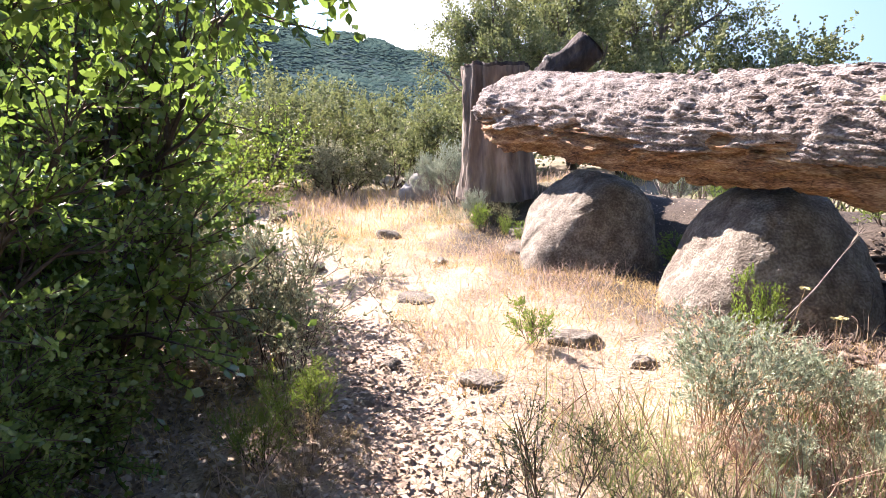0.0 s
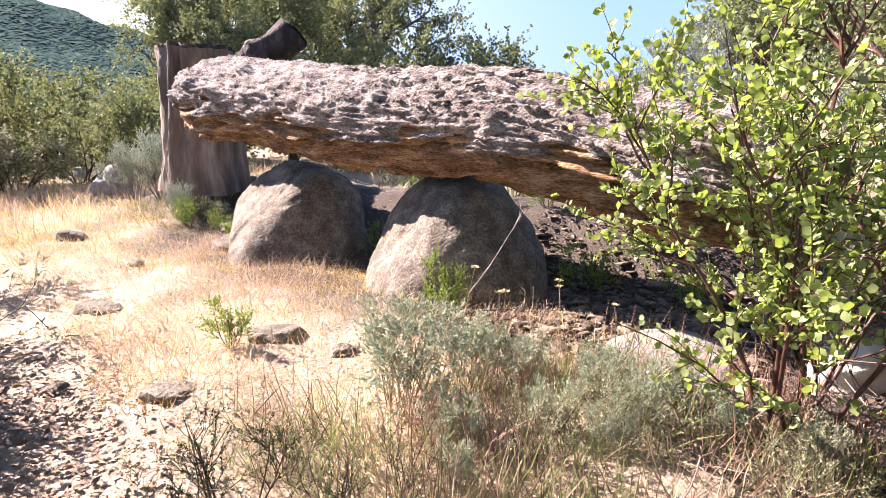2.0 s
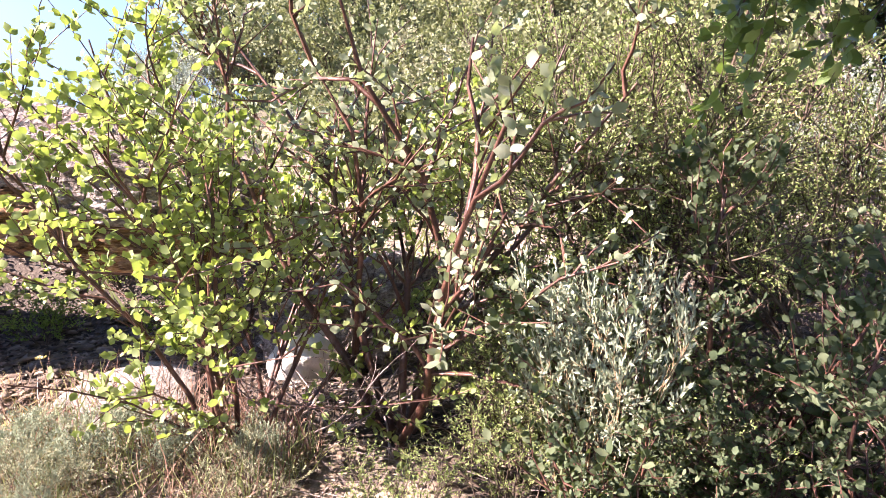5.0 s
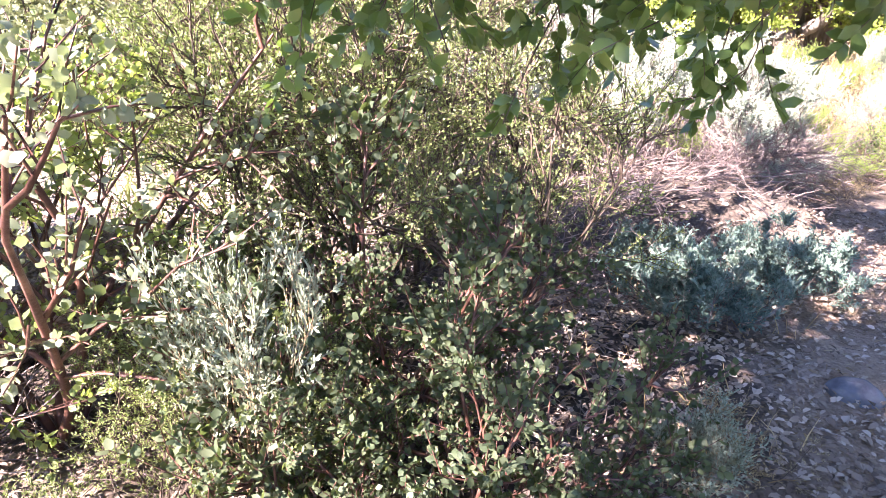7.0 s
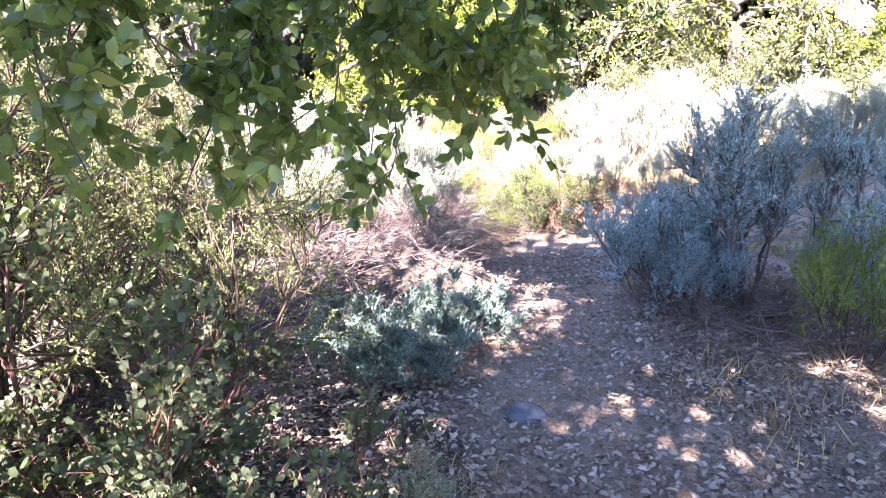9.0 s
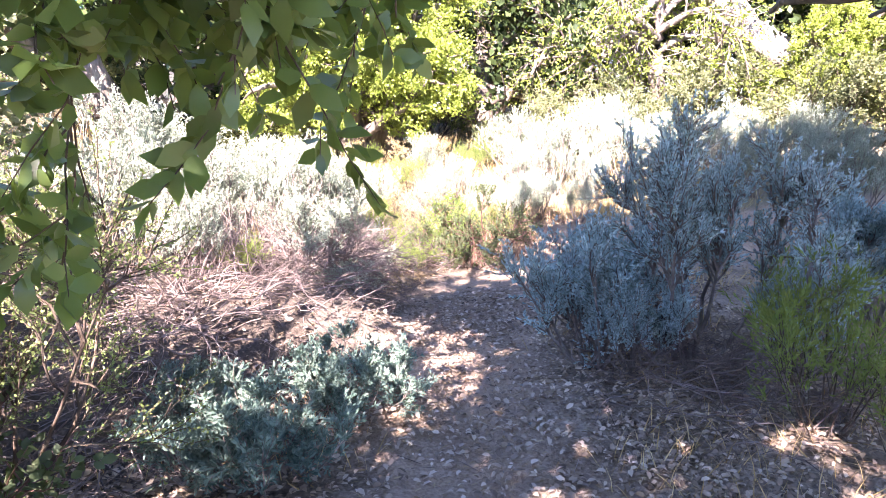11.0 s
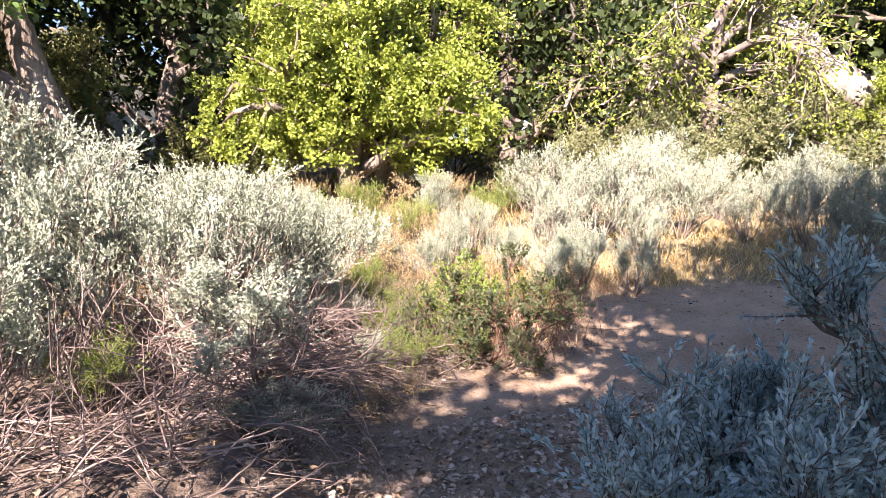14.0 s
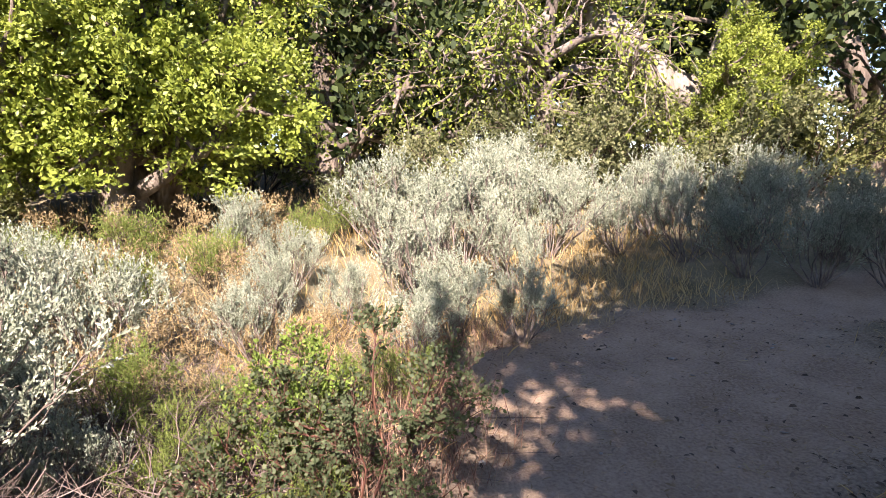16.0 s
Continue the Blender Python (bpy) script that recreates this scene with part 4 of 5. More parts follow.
# Middle distance to the north
for k, (x, y, s, v, name, label) in enumerate([
        (-6.6, 12.6, 1.1, 1, "olive_bush", "dark olive chaparral bush"), (-5.0, 13.6, 1.05, 1, "olive_bush", "dark olive chaparral bush"),
        (-3.3, 14.2, 1.0, 1, "olive_bush", "dark olive chaparral bush"), (-7.6, 15.5, 1.4, 0, "green_bush", "rounded green chaparral bush"),
        (-2.4, 13.4, .62, 3, "grey_bush", "rounded grey-green bush above dry grass"), (-1.5, 14.6, .8, 0, "green_bush", "rounded green chaparral bush"),
        (-.3, 16.0, .95, 0, "green_bush", "rounded green chaparral bush"), (.5, 14.0, .9, 2, "green_bush", "rounded green chaparral bush"),
        (-4.2, 18.5, 1.2, 2, "green_bush", "rounded green chaparral bush"), (-1.5, 21, 1.2, 0, "green_bush", "rounded green chaparral bush"),
        (1.8, 19.5, 1.3, 2, "green_bush", "rounded green chaparral bush"), (-9.5, 19, 1.7, 1, "olive_bush", "dark olive chaparral bush"),
        (-6.5, 23, 1.6, 0, "green_bush", "rounded green chaparral bush"), (4.6, 16.5, 1.4, 2, "green_bush", "rounded green chaparral bush"),
        (6.6, 17.0, 1.5, 0, "green_bush", "rounded green chaparral bush"), (8.6, 18.0, 1.6, 2, "green_bush", "rounded green chaparral bush"),
        (10.2, 16.5, .6, 1, "olive_bush", "dark olive chaparral bush"), (12, 17.5, .6, 0, "green_bush", "rounded green chaparral bush"),
        (11.9, 9.5, .8, 2, "green_bush", "rounded green chaparral bush"), (13.9, 10.5, 1.1, 0, "green_bush", "rounded green chaparral bush"),
        (14.5, 8.0, 1.2, 2, "green_bush", "rounded green chaparral bush"), (12.5, 6.5, 1.1, 0, "green_bush", "rounded green chaparral bush"),
        (15.5, 4.5, 1.4, 2, "green_bush", "rounded green chaparral bush"), (13, 3.0, 1.2, 0, "green_bush", "rounded green chaparral bush"),
        (11, 2.0, 1.0, 2, "green_bush", "rounded green chaparral bush"), (17, 7.5, 1.6, 0, "green_bush", "rounded green chaparral bush"),
        (19, 9, 1.6, 0, "green_bush", "rounded green chaparral bush"), (10.2, 4.2, .8, 3, "grey_bush", "rounded grey-green bush above dry grass"),
        (9.0, 2.5, .8, 2, "green_bush", "rounded green chaparral bush"), (8.0, 1.2, .9, 2, "green_bush", "rounded green chaparral bush"), (9.5, .2, 1.1, 0, "green_bush", "rounded green chaparral bush"), (7.6, 3.4, .7, 0, "green_bush", "rounded green chaparral bush"), (11.5, 4.0, 1.1, 2, "green_bush", "rounded green chaparral bush"), (9.4, 5.6, .8, 0, "green_bush", "rounded green chaparral bush"), (10.8, 8.8, 1.0, 2, "green_bush", "rounded green chaparral bush"), (18.5, 2.0, 1.7, 2, "green_bush", "rounded green chaparral bush")]):
    plant(FARBUSH[v], name, label, x, y, s, 47 * k, "chaparral bushes")
for k, (x, y, s) in enumerate([(.05, 11.3, 1.1), (-.35, 11.7, .9), (3.6, 10.2, 1.2), (5.5, 9.2, 1.3), (6.3, 8.2, 1.2), (7.2, 7.2, 1.1), (7.8, 5.0, .9), (8.6, 4.0, .9), (4.6, 11.6, 1.2), (8.4, 8.4, 1.2), (8.2, 9.4, 1.15), (8.9, 9.2, 1.25), (7.6, 10.0, .9), (9.6, 8.6, 1.1)]):
    plant(SAGE[k % 3], "sagebrush", "pale grey sagebrush on the sunny slope", x, y, s, 83 * k, "slope sagebrush")
# Along the trail to the east
plant(LOW[0], "low_sage", "low cushion of blue-green sage at the trail's edge", 5.0, -1.95, 1.05, 0, "low sages")
plant(LOW[1], "low_sage", "low cushion of blue-green sage at the trail's edge", 5.5, -2.65, .95, 60, "low sages")
plant(LOW[1], "low_sage", "low cushion of blue-green sage at the trail's edge", 5.75, -1.75, .7, 160, "low sages")
plant(THIN[1], "grey_sage", "small feathery grey sage by the trail", 3.3, -1.45, .55, 0)
plant(RUST, "dry_buckwheat", "low rust-coloured dry tuft by the trail", 3.45, -1.75, .45, 30)
plant(BLUE[0], "sagebrush", BB, 5.28, -4.5, 1.08, 0, "shaded sagebrush")
plant(BLUE_TALL, "sagebrush", "tall blue-grey sagebrush in shade with tangled bare branches below", 4.78, -4.98, 1.0, 90, "shaded sagebrush")
plant(BLUE[2], "sagebrush", BB, 5.75, -4.85, .8, 30, "shaded sagebrush")
plant(BLUE[1], "sagebrush", BB, 5.0, -4.65, .72, 200, "shaded sagebrush")
plant(BLUE[1], "sagebrush", BB, 4.3, -5.55, .8, 75, "shaded sagebrush")
plant(BLUE[0], "sagebrush", BB, 4.7, -7.3, 1.15, 260, "shaded sagebrush")
plant(BLUE[2], "sagebrush", BB, 3.9, -6.9, 1.15, 140, "shaded sagebrush")
plant(SAGE[1], "sagebrush", "half-fallen silvery sagebrush leaning over the bank", 7.6, -3.25, 1.2, 40, "sunlit sagebrush", squash=.6)
plant(SAGE[2], "sagebrush", "half-fallen silvery sagebrush leaning over the bank", 7.1, -3.3, .62, 140, "sunlit sagebrush", squash=.6)
plant(WISP[0], "wispy_shrub", "upright wispy light-green shrub in shade", 3.75, -4.85, 1.15, 0)
plant(WISP[1], "wispy_shrub", "small wispy light-green shrub in shade", 3.35, -4.9, .75, 90)
for k, (x, y, s) in enumerate([(8.1, -1.5, 1.2), (8.9, -2.1, 1.35), (10.3, -3.0, 1.2), (11.6, -3.6, .9), (12.6, -4.7, 1.0), (10.1, -1.6, 1.5), (7.5, -.9, 1.1), (10.6, -3.6, 1.2), (8.4, -2.3, .8),
                               (7.4, -1.9, .9), (11.2, -5.0, 1.1), (11.9, -4.3, 1.0), (11.4, -2.4, 1.4), (9.7, -6.9, .8), (10.0, -7.6, .85), (9.6, -8.1, .75), (11.0, -8.1, 1.2),
                               (11.3, -9.0, 1.45), (11.7, -10.0, 1.5), (12.3, -10.9, 1.5), (11.0, -10.4, 1.2), (12.3, -8.8, 1.5), (10.6, -9.3, .95), (13.0, -12.0, 1.5), (6.8, -.3, 1.1), (9.0, -3.1, 1.15), (9.35, -3.8, 1.1), (8.7, -2.5, 1.2), (9.7, -3.4, 1.2), (10.9, -6.1, .75), (11.8, -6.7, .8), (12.4, -7.3, .85), (11.0, -7.1, .7), (13.6, -7.4, 1.0)]):
    plant(SAGE[k % 3], "sagebrush", SB, x, y, s * .95, 67 * k, "sunlit sagebrush")
for k, (x, y, s) in enumerate([(10.5, -11.3, .95), (9.7, -11.7, 1.1), (8.9, -11.5, .95), (8.2, -11.9, 1.1), (9.3, -12.7, 1.2), (8.3, -13.1, 1.2), (10.6, -12.5, 1.2), (7.5, -12.4, 1.1), (11.6, -12.0, 1.1), (11.0, -13.6, 1.2), (6.8, -13.2, 1.2), (9.8, -14.2, 1.3)]):
    plant(SAGE[k % 3], "sagebrush", "grey-blue sagebrush at the shaded edge of the clearing", x, y, s, 55 * k, "clearing sagebrush")
for k, (x, y, s, v) in enumerate([(7.45, -2.45, .5, 0), (9.3, -5.0, .5, 1), (9.6, -6.2, .5, 0), (8.6, -5.2, .4, 1), (10.3, -4.9, .7, 0), (8.5, -4.55, .5, 0), (9.2, -6.3, .6, 0), (12.6, -5.6, .95, 0), (13.2, -6.8, .95, 1), (13.3, -8.2, .9, 0), (14.3, -6.2, 1.1, 1), (13.9, -9.0, .9, 1), (14.0, -5.2, 1.1, 1)]):
    plant(WISP[v], "wispy_shrub", "yellow-green wispy shrub among the sagebrush", x, y, s, 90 * k, "wispy shrubs")
for k, (x, y, s) in enumerate([(9.3, -4.7, .42), (9.75, -4.9, .5), (10.4, -5.0, .5), (10.0, -5.4, .45), (8.75, -4.95, .35)]):
    plant(WISP[k % 2], "wispy_shrub", "fresh bright green wispy sprouts among dead twigs", x, y, s, 75 * k, "green sprouts")
for k, (x, y, s) in enumerate([(9.5, -4.35, .55), (10.1, -4.3, .7), (8.6, -4.35, .35)]):
    plant(SAGE[k % 3], "sagebrush", "small grey sagebrush on the bank among dead twigs", x, y, s, 45 * k, "bank sagebrush")
for k, (x, y, s) in enumerate([(-.62, 2.75, .42), (-.72, 3.05, .5), (-.55, 2.4, .32), (-.85, 2.7, .4)]):
    plant((RUST, WISP[0], RUST, WISP[1])[k], "dry_buckwheat", "small tuft turning from green to rust beside the trail", x, y, s, 64 * k, "trailside tufts")
plant(GREEN[0], "green_shrub", "leafy grey-green shrub at the trail bend", 9.35, -5.6, .8, 0)
plant(GREEN[1], "green_shrub", "leafy grey-green shrub at the trail bend", 9.1, -5.35, .6, 70)
for k, (x, y, s) in enumerate([(10.3, -4.7, .9), (11.2, -5.4, 1.0), (11.9, -6.1, 1.0), (12.9, -6.6, 1.1), (10.7, -6.3, .8), (13.2, -5.2, 1.1), (10.2, -5.3, .7), (7.9, -4.2, .5), (12.1, -5.0, 1.0), (13.8, -7.1, 1.4), (14.1, -8.2, 1.3), (13.4, -6.0, 1.2), (14.9, -5.9, 1.4)]):
    plant(RUST, "dry_buckwheat", "buckwheat bush dried to rust and tan", x, y, s, 71 * k, "dry buckwheats")
plant(MANZ[2], "dark_shrub", "small dark green shrub at the trail bend", 8.75, -5.85, .6, 30)
plant(MANZ[2], "dark_shrub", "small dark green shrub at the trail bend", 8.5, -5.35, .45, 130)
plant(MANZ[2], "dark_shrub", "small dark green shrub at the trail bend", 8.95, -5.15, .5, 230)

# ---- trees ----


def tree_meshes(seed, kind, tall, spread, leaf, count, green, trunk_r, lean=(0, 0), clear=.25, wood=TRUNK, shape=None, droop=0.0, boughs=9, upward=.07, out=62, floor=None):
    """A crooked trunk, boughs that fork three times, and a crown of leaves in tufts round the twigs."""
    rng = np.random.default_rng(seed)
    trunk = limbs(rng, np.zeros((1, 3)), np.array([[lean[0], lean[1], 1.0]]), np.array([tall * .72]), 9, .13, .05)
    at, d, t, _ = fork(rng, trunk, boughs, clear, 1.0, out, 14)
    big = limbs(rng, at, d, spread * (1.2 - .45 * t) * (.75 + .4 * rng.random(len(t))), 7, .22, upward - droop)
    at, d, t2, own = fork(rng, big, 8, .15, 1.0, 48, 14)
    mid = limbs(rng, at, d, spread * .45 * (1.1 - .4 * t2) * (.7 + .5 * rng.random(len(t2))), 4, .25, .03 - droop)
    at, d, t3, own2 = fork(rng, mid, 6, .15, 1.0, 45, 14)
    twig = limbs(rng, at, d, spread * .2 * (.6 + .7 * rng.random(len(t3))), 2, .25, -droop)
    own2 = own[own2]
    if floor:
        high = big[:, :, 2].min(1) > floor - .5
        first = np.cumsum(high) - 1
        keep = high[own] & (mid[:, :, 2].min(1) > floor)
        low = high[own2] & (twig[:, :, 2].min(1) > floor)
        big, mid, own, twig, own2 = big[high], mid[keep], first[own[keep]], twig[low], first[own2[low]]
        high = mid[:, :, 2].min(1) > floor
        mid, own = mid[high], own[high]
        high = twig[:, :, 2].min(1) > floor
        twig, own2 = twig[high], own2[high]
    woods = [raw_mesh(kind + "_trunk", *tubes(trunk, trunk_r, trunk_r * .45, 16), wood, True)]
    for k in range(len(big)):
        pieces = [tubes(big[k:k + 1], trunk_r * .42, trunk_r * .12, 8), tubes(mid[own == k], trunk_r * .13, trunk_r * .04, 4)]
        if droop > .1:
            pieces.append(tubes(twig[own2 == k], trunk_r * .05, trunk_r * .02, 3))
        woods.append(raw_mesh(kind + "_limb", *merge(*pieces), wood, True))
    each = max(1, count // len(twig))
    at, d, _, _ = fork(rng, twig, each, .05, 1.05, 50, 25)
    at = at + rng.normal(size=at.shape) * leaf * .8
    v, f = scatter(rng, shape or sliver(.6), at, d + np.array([0, 0, .15 - 2 * droop]), leaf * (.65 + .7 * rng.random(len(at))))
    return woods, raw_mesh(kind + "_crown", v, f, green)


def tree(meshes, name, label, x, y, size=1.0, turn=0.0, group="", sink=.1):
    ob = thing(name, label, "tree", (x, y, lift(x, y) - sink), turn, group)
    ob.scale = (size,) * 3
    for k, mesh in enumerate(meshes[0]):
        part("limb" if k else "trunk", mesh, ob)
    part("crown", meshes[1], ob)
    return ob


OAK_A = tree_meshes(201, "oak", 5.6, 2.6, .080, 80000, SUNLIT_OAK, .40, clear=.2, boughs=22, droop=.05, floor=.75)
# Back oaks take the dark leaf: the grove's shade is in the colour.
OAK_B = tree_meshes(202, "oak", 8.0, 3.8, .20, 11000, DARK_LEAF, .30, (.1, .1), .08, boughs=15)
BARE = tree_meshes(204, "weeping_oak", 5.5, 3.2, .08, 12000, SUNLIT_OAK, .25, (.2, 0), .1, GREY_STEM, droop=.14, boughs=15)
FARTREE = tree_meshes(205, "valley_tree", 5.5, 2.5, .075, 32000, FAR_LEAF, .14, clear=.25, boughs=14)
tree(OAK_A, "oak_tree", "broad oak with dense yellow-green leaves, brightened as sunlit, down to the sage", 15.9, -6.75, .95, 0, "grove oaks")
tree(OAK_A, "oak_tree", "broad oak with dense yellow-green leaves, brightened as sunlit, down to the sage", 16.9, -7.8, 1.0, 110, "grove oaks")
tree(OAK_B, "oak_tree", "oak in the grove with leaves darkened for shade", 16.8, -11.0, 1.0, 0, "grove oaks")
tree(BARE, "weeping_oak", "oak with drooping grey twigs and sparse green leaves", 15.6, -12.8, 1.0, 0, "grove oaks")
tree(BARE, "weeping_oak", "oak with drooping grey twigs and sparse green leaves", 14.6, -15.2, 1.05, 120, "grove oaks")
tree(OAK_A, "oak_tree", "oak with yellow-green leaves, brightened as sunlit, beside the clearing", 11.6, -17.4, .7, 200, "grove oaks")
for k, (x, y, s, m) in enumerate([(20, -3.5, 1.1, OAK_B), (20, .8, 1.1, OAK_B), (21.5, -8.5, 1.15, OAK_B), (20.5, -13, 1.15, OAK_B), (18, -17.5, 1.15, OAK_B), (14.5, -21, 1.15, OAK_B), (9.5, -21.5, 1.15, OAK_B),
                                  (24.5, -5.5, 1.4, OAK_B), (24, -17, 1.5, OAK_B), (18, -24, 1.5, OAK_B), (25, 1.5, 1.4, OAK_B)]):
    tree(m, "oak_tree", "green oak deep in the grove, leaves darkened for shade", x, y, s, 71 * k, "back oaks")


def old_oak(label, seed, lines, leaf, count, green, wood):
    """An oak whose few thick limbs are given as lines of corner points with the radius at both ends."""
    rng = np.random.default_rng(seed)
    base = np.array(lines[0][0][0])
    ob = thing("oak_tree", label, "tree", tuple(base), 0, "grove oaks")
    ends = []
    for k, (corners, thick, thin) in enumerate(lines):
        c = np.array(corners) - base
        u = np.linspace(0, len(c) - 1, 5 * (len(c) - 1) + 1)
        line = np.stack([np.interp(u, np.arange(len(c)), c[:, axis]) for axis in range(3)], 1)
        line[1:-1] = (line[:-2] + 2 * line[1:-1] + line[2:]) / 4
        line[1:] += rng.normal(size=line[1:].shape) * thick * .09
        v, f = tubes(line[None], thick, thin, 22)
        v = v + np.array([noise.noise_vector(Vector(p) * 4.0) for p in v]) * thick * .22
        part("limb" if k else "trunk", raw_mesh("old_oak_limb", v, f, wood, True), ob)
        if k:
            ends.append((line, thin))
    for line, thin in ends:
        at, d, t, _ = fork(rng, line[None], 8, .45, 1.0, 55, 14)
        big = limbs(rng, at, d, 1.2 + 1.6 * rng.random(len(t)), 6, .25, .03)
        at, d, _, own = fork(rng, big, 8, .2, 1.0, 48, 14)
        mid = limbs(rng, at, d, .5 + .8 * rng.random(len(at)), 4, .25, -.04)
        at, d, _, _ = fork(rng, mid, 5, .2, 1.0, 45, 14)
        twig = limbs(rng, at, d, .25 + .3 * rng.random(len(at)), 2, .25, -.05)
        for k in range(len(big)):
            part("limb", raw_mesh("old_oak_bough", *merge(tubes(big[k:k + 1], thin * .45, thin * .1, 7), tubes(mid[own == k], thin * .12, thin * .04, 4)), wood, True), ob)
        at, d, _, _ = fork(rng, twig, max(1, count // len(twig)), .1, 1.05, 50, 25)
        at = at + rng.normal(size=at.shape) * leaf
        at, d = at[at[:, 2] > 3.2], d[at[:, 2] > 3.2]
        part("crown", raw_mesh("old_oak_crown", *scatter(rng, sliver(.6), at, d, leaf * (.65 + .7 * rng.random(len(at)))), green), ob)
    return ob


old_oak("old oak with a thick leaning forked trunk in the grove", 61,
        [([(16.25, -2.35, .5), (16.12, -2.0, 1.4), (16.06, -1.6, 2.3)], .40, .33), ([(16.06, -1.75, 2.0), (16.04, -1.35, 3.2), (16.0, -1.05, 4.3), (15.8, -.6, 6.4)], .27, .15),
         ([(16.08, -1.75, 2.0), (15.98, -.75, 3.0), (15.87, -.1, 3.55), (15.7, 1.2, 4.6)], .23, .12)], .14, 5000, OAK_LEAF, TRUNK)
old_oak("oak with a thick pale leaning limb in sunlight", 62,
        [([(11.6, -17.9, 1.0), (11.9, -17.8, 2.2), (12.6, -17.4, 3.5)], .55, .46), ([(12.3, -17.6, 3.0), (13.0, -17.1, 3.95), (14.0, -16.4, 5.1), (15.4, -15.6, 6.6)], .42, .26),
         ([(12.2, -17.7, 2.8), (11.9, -18.2, 4.5), (11.2, -18.6, 6.5)], .34, .2)], .11, 7000, SUNLIT_OAK, PALE_BARK)
tree(FARTREE, "valley_tree", "airy green tree with open branches beyond the log", 1.0, 16.6, .95, 0, "valley trees")
tree(FARTREE, "valley_tree", "tall green tree beyond the log", 3.5, 18.8, 1.15, 130, "valley trees")
tree(FARTREE, "valley_tree", "tall green tree beyond the log", 5.8, 20.5, 1.2, 220, "valley trees")
tree(OAK_B, "valley_tree", "tall dark green tree beyond the log", 7.0, 25.0, .95, 200, "valley trees")
tree(FARTREE, "valley_tree", "green tree on the slope above the log", 14.5, 11.5, .75, 30, "valley trees")
tree(FARTREE, "valley_tree", "green tree on the slope above the log", 17.0, 10.5, .9, 80, "valley trees")
# Undergrowth before the grove
for k, (x, y, s, v) in enumerate([(13.2, -13.6, .9, 0), (12.8, -15.2, 1.0, 2), (11.2, -15.8, 1.0, 0), (14.2, -11.6, .7, 2), (13.9, -9.6, .5, 0), (15.2, -4.6, .5, 2),
                                  (17.5, -4.5, .9, 1), (18.2, -10, .9, 1), (17.2, -14, 1.0, 1), (16, -17, 1.1, 1), (18.5, -1, 1.0, 1), (12.2, 1.2, .8, 0), (10, -17.5, 1.1, 1), (13.0, -12.6, .6, 0)]):
    plant(FARBUSH[v], "green_bush", "leafy green bush before the shaded grove", x, y, s, 53 * k, "grove bushes")
# The oaks over the trail, whose shade falls on it
SHADE = tree_meshes(206, "shade_oak", 7.6, 3.0, .14, 10500, OAK_LEAF, .26, (.06, .04), .66, boughs=18, upward=.03, out=72, floor=3.9)
tree(SHADE, "oak_tree", "spreading live oak over the trail", .1, -1.7, 1.0, 0, "trail oaks")
LEANING = tree_meshes(207, "leaning_oak", 7.4, 2.2, .14, 9500, OAK_LEAF, .24, (.62, .0), .66, boughs=18, upward=.04, out=70, floor=3.6)
AIRY = tree_meshes(207, "airy_oak", 7.4, 2.2, .13, 6500, OAK_LEAF, .24, (.62, .0), .66, boughs=18, upward=.04, out=70, floor=3.6)
tree(AIRY, "oak_tree", "leaning live oak with airy foliage over the trail", -2.35, .45, 1.0, 39, "trail oaks")
tree(LEANING, "oak_tree", "leaning live oak over the trail", 1.9, -6.6, 1.0, 25, "trail oaks")
tree(LEANING, "oak_tree", "leaning live oak over the trail", -.6, -2.0, 1.2, 50, "trail oaks")
tree(LEANING, "oak_tree", "leaning live oak over the trail", 2.7, -9.7, 1.0, 40, "trail oaks")
tree(LEANING, "oak_tree", "leaning live oak over the trail", .9, -4.3, 1.0, 40, "trail oaks")
tree(SHADE, "oak_tree", "spreading live oak over the trail", 4.4, -10.0, 1.0, 200, "trail oaks")
tree(LEANING, "oak_tree", "leaning live oak over the trail", 2.9, -8.5, 1.0, 30, "trail oaks")
tree(LEANING, "oak_tree", "leaning live oak over the trail", 4.5, -13.0, 1.0, 68, "trail oaks")
tree(LEANING, "oak_tree", "leaning live oak over the trail", 3.6, -10.4, 1.0, 70, "trail oaks")
tree(LEANING, "oak_tree", "leaning live oak over the trail", .35, -5.6, 1.36, 50, "trail oaks")
tree(LEANING, "oak_tree", "leaning live oak over the trail", 3.6, -9.0, 1.0, 45, "trail oaks")
tree(AIRY, "oak_tree", "leaning live oak with airy foliage over the trail", -3.2, -1.2, 1.0, 39, "trail oaks")
tree(LEANING, "oak_tree", "leaning live oak over the trail", 1.3, -8.2, 1.0, 40, "trail oaks")

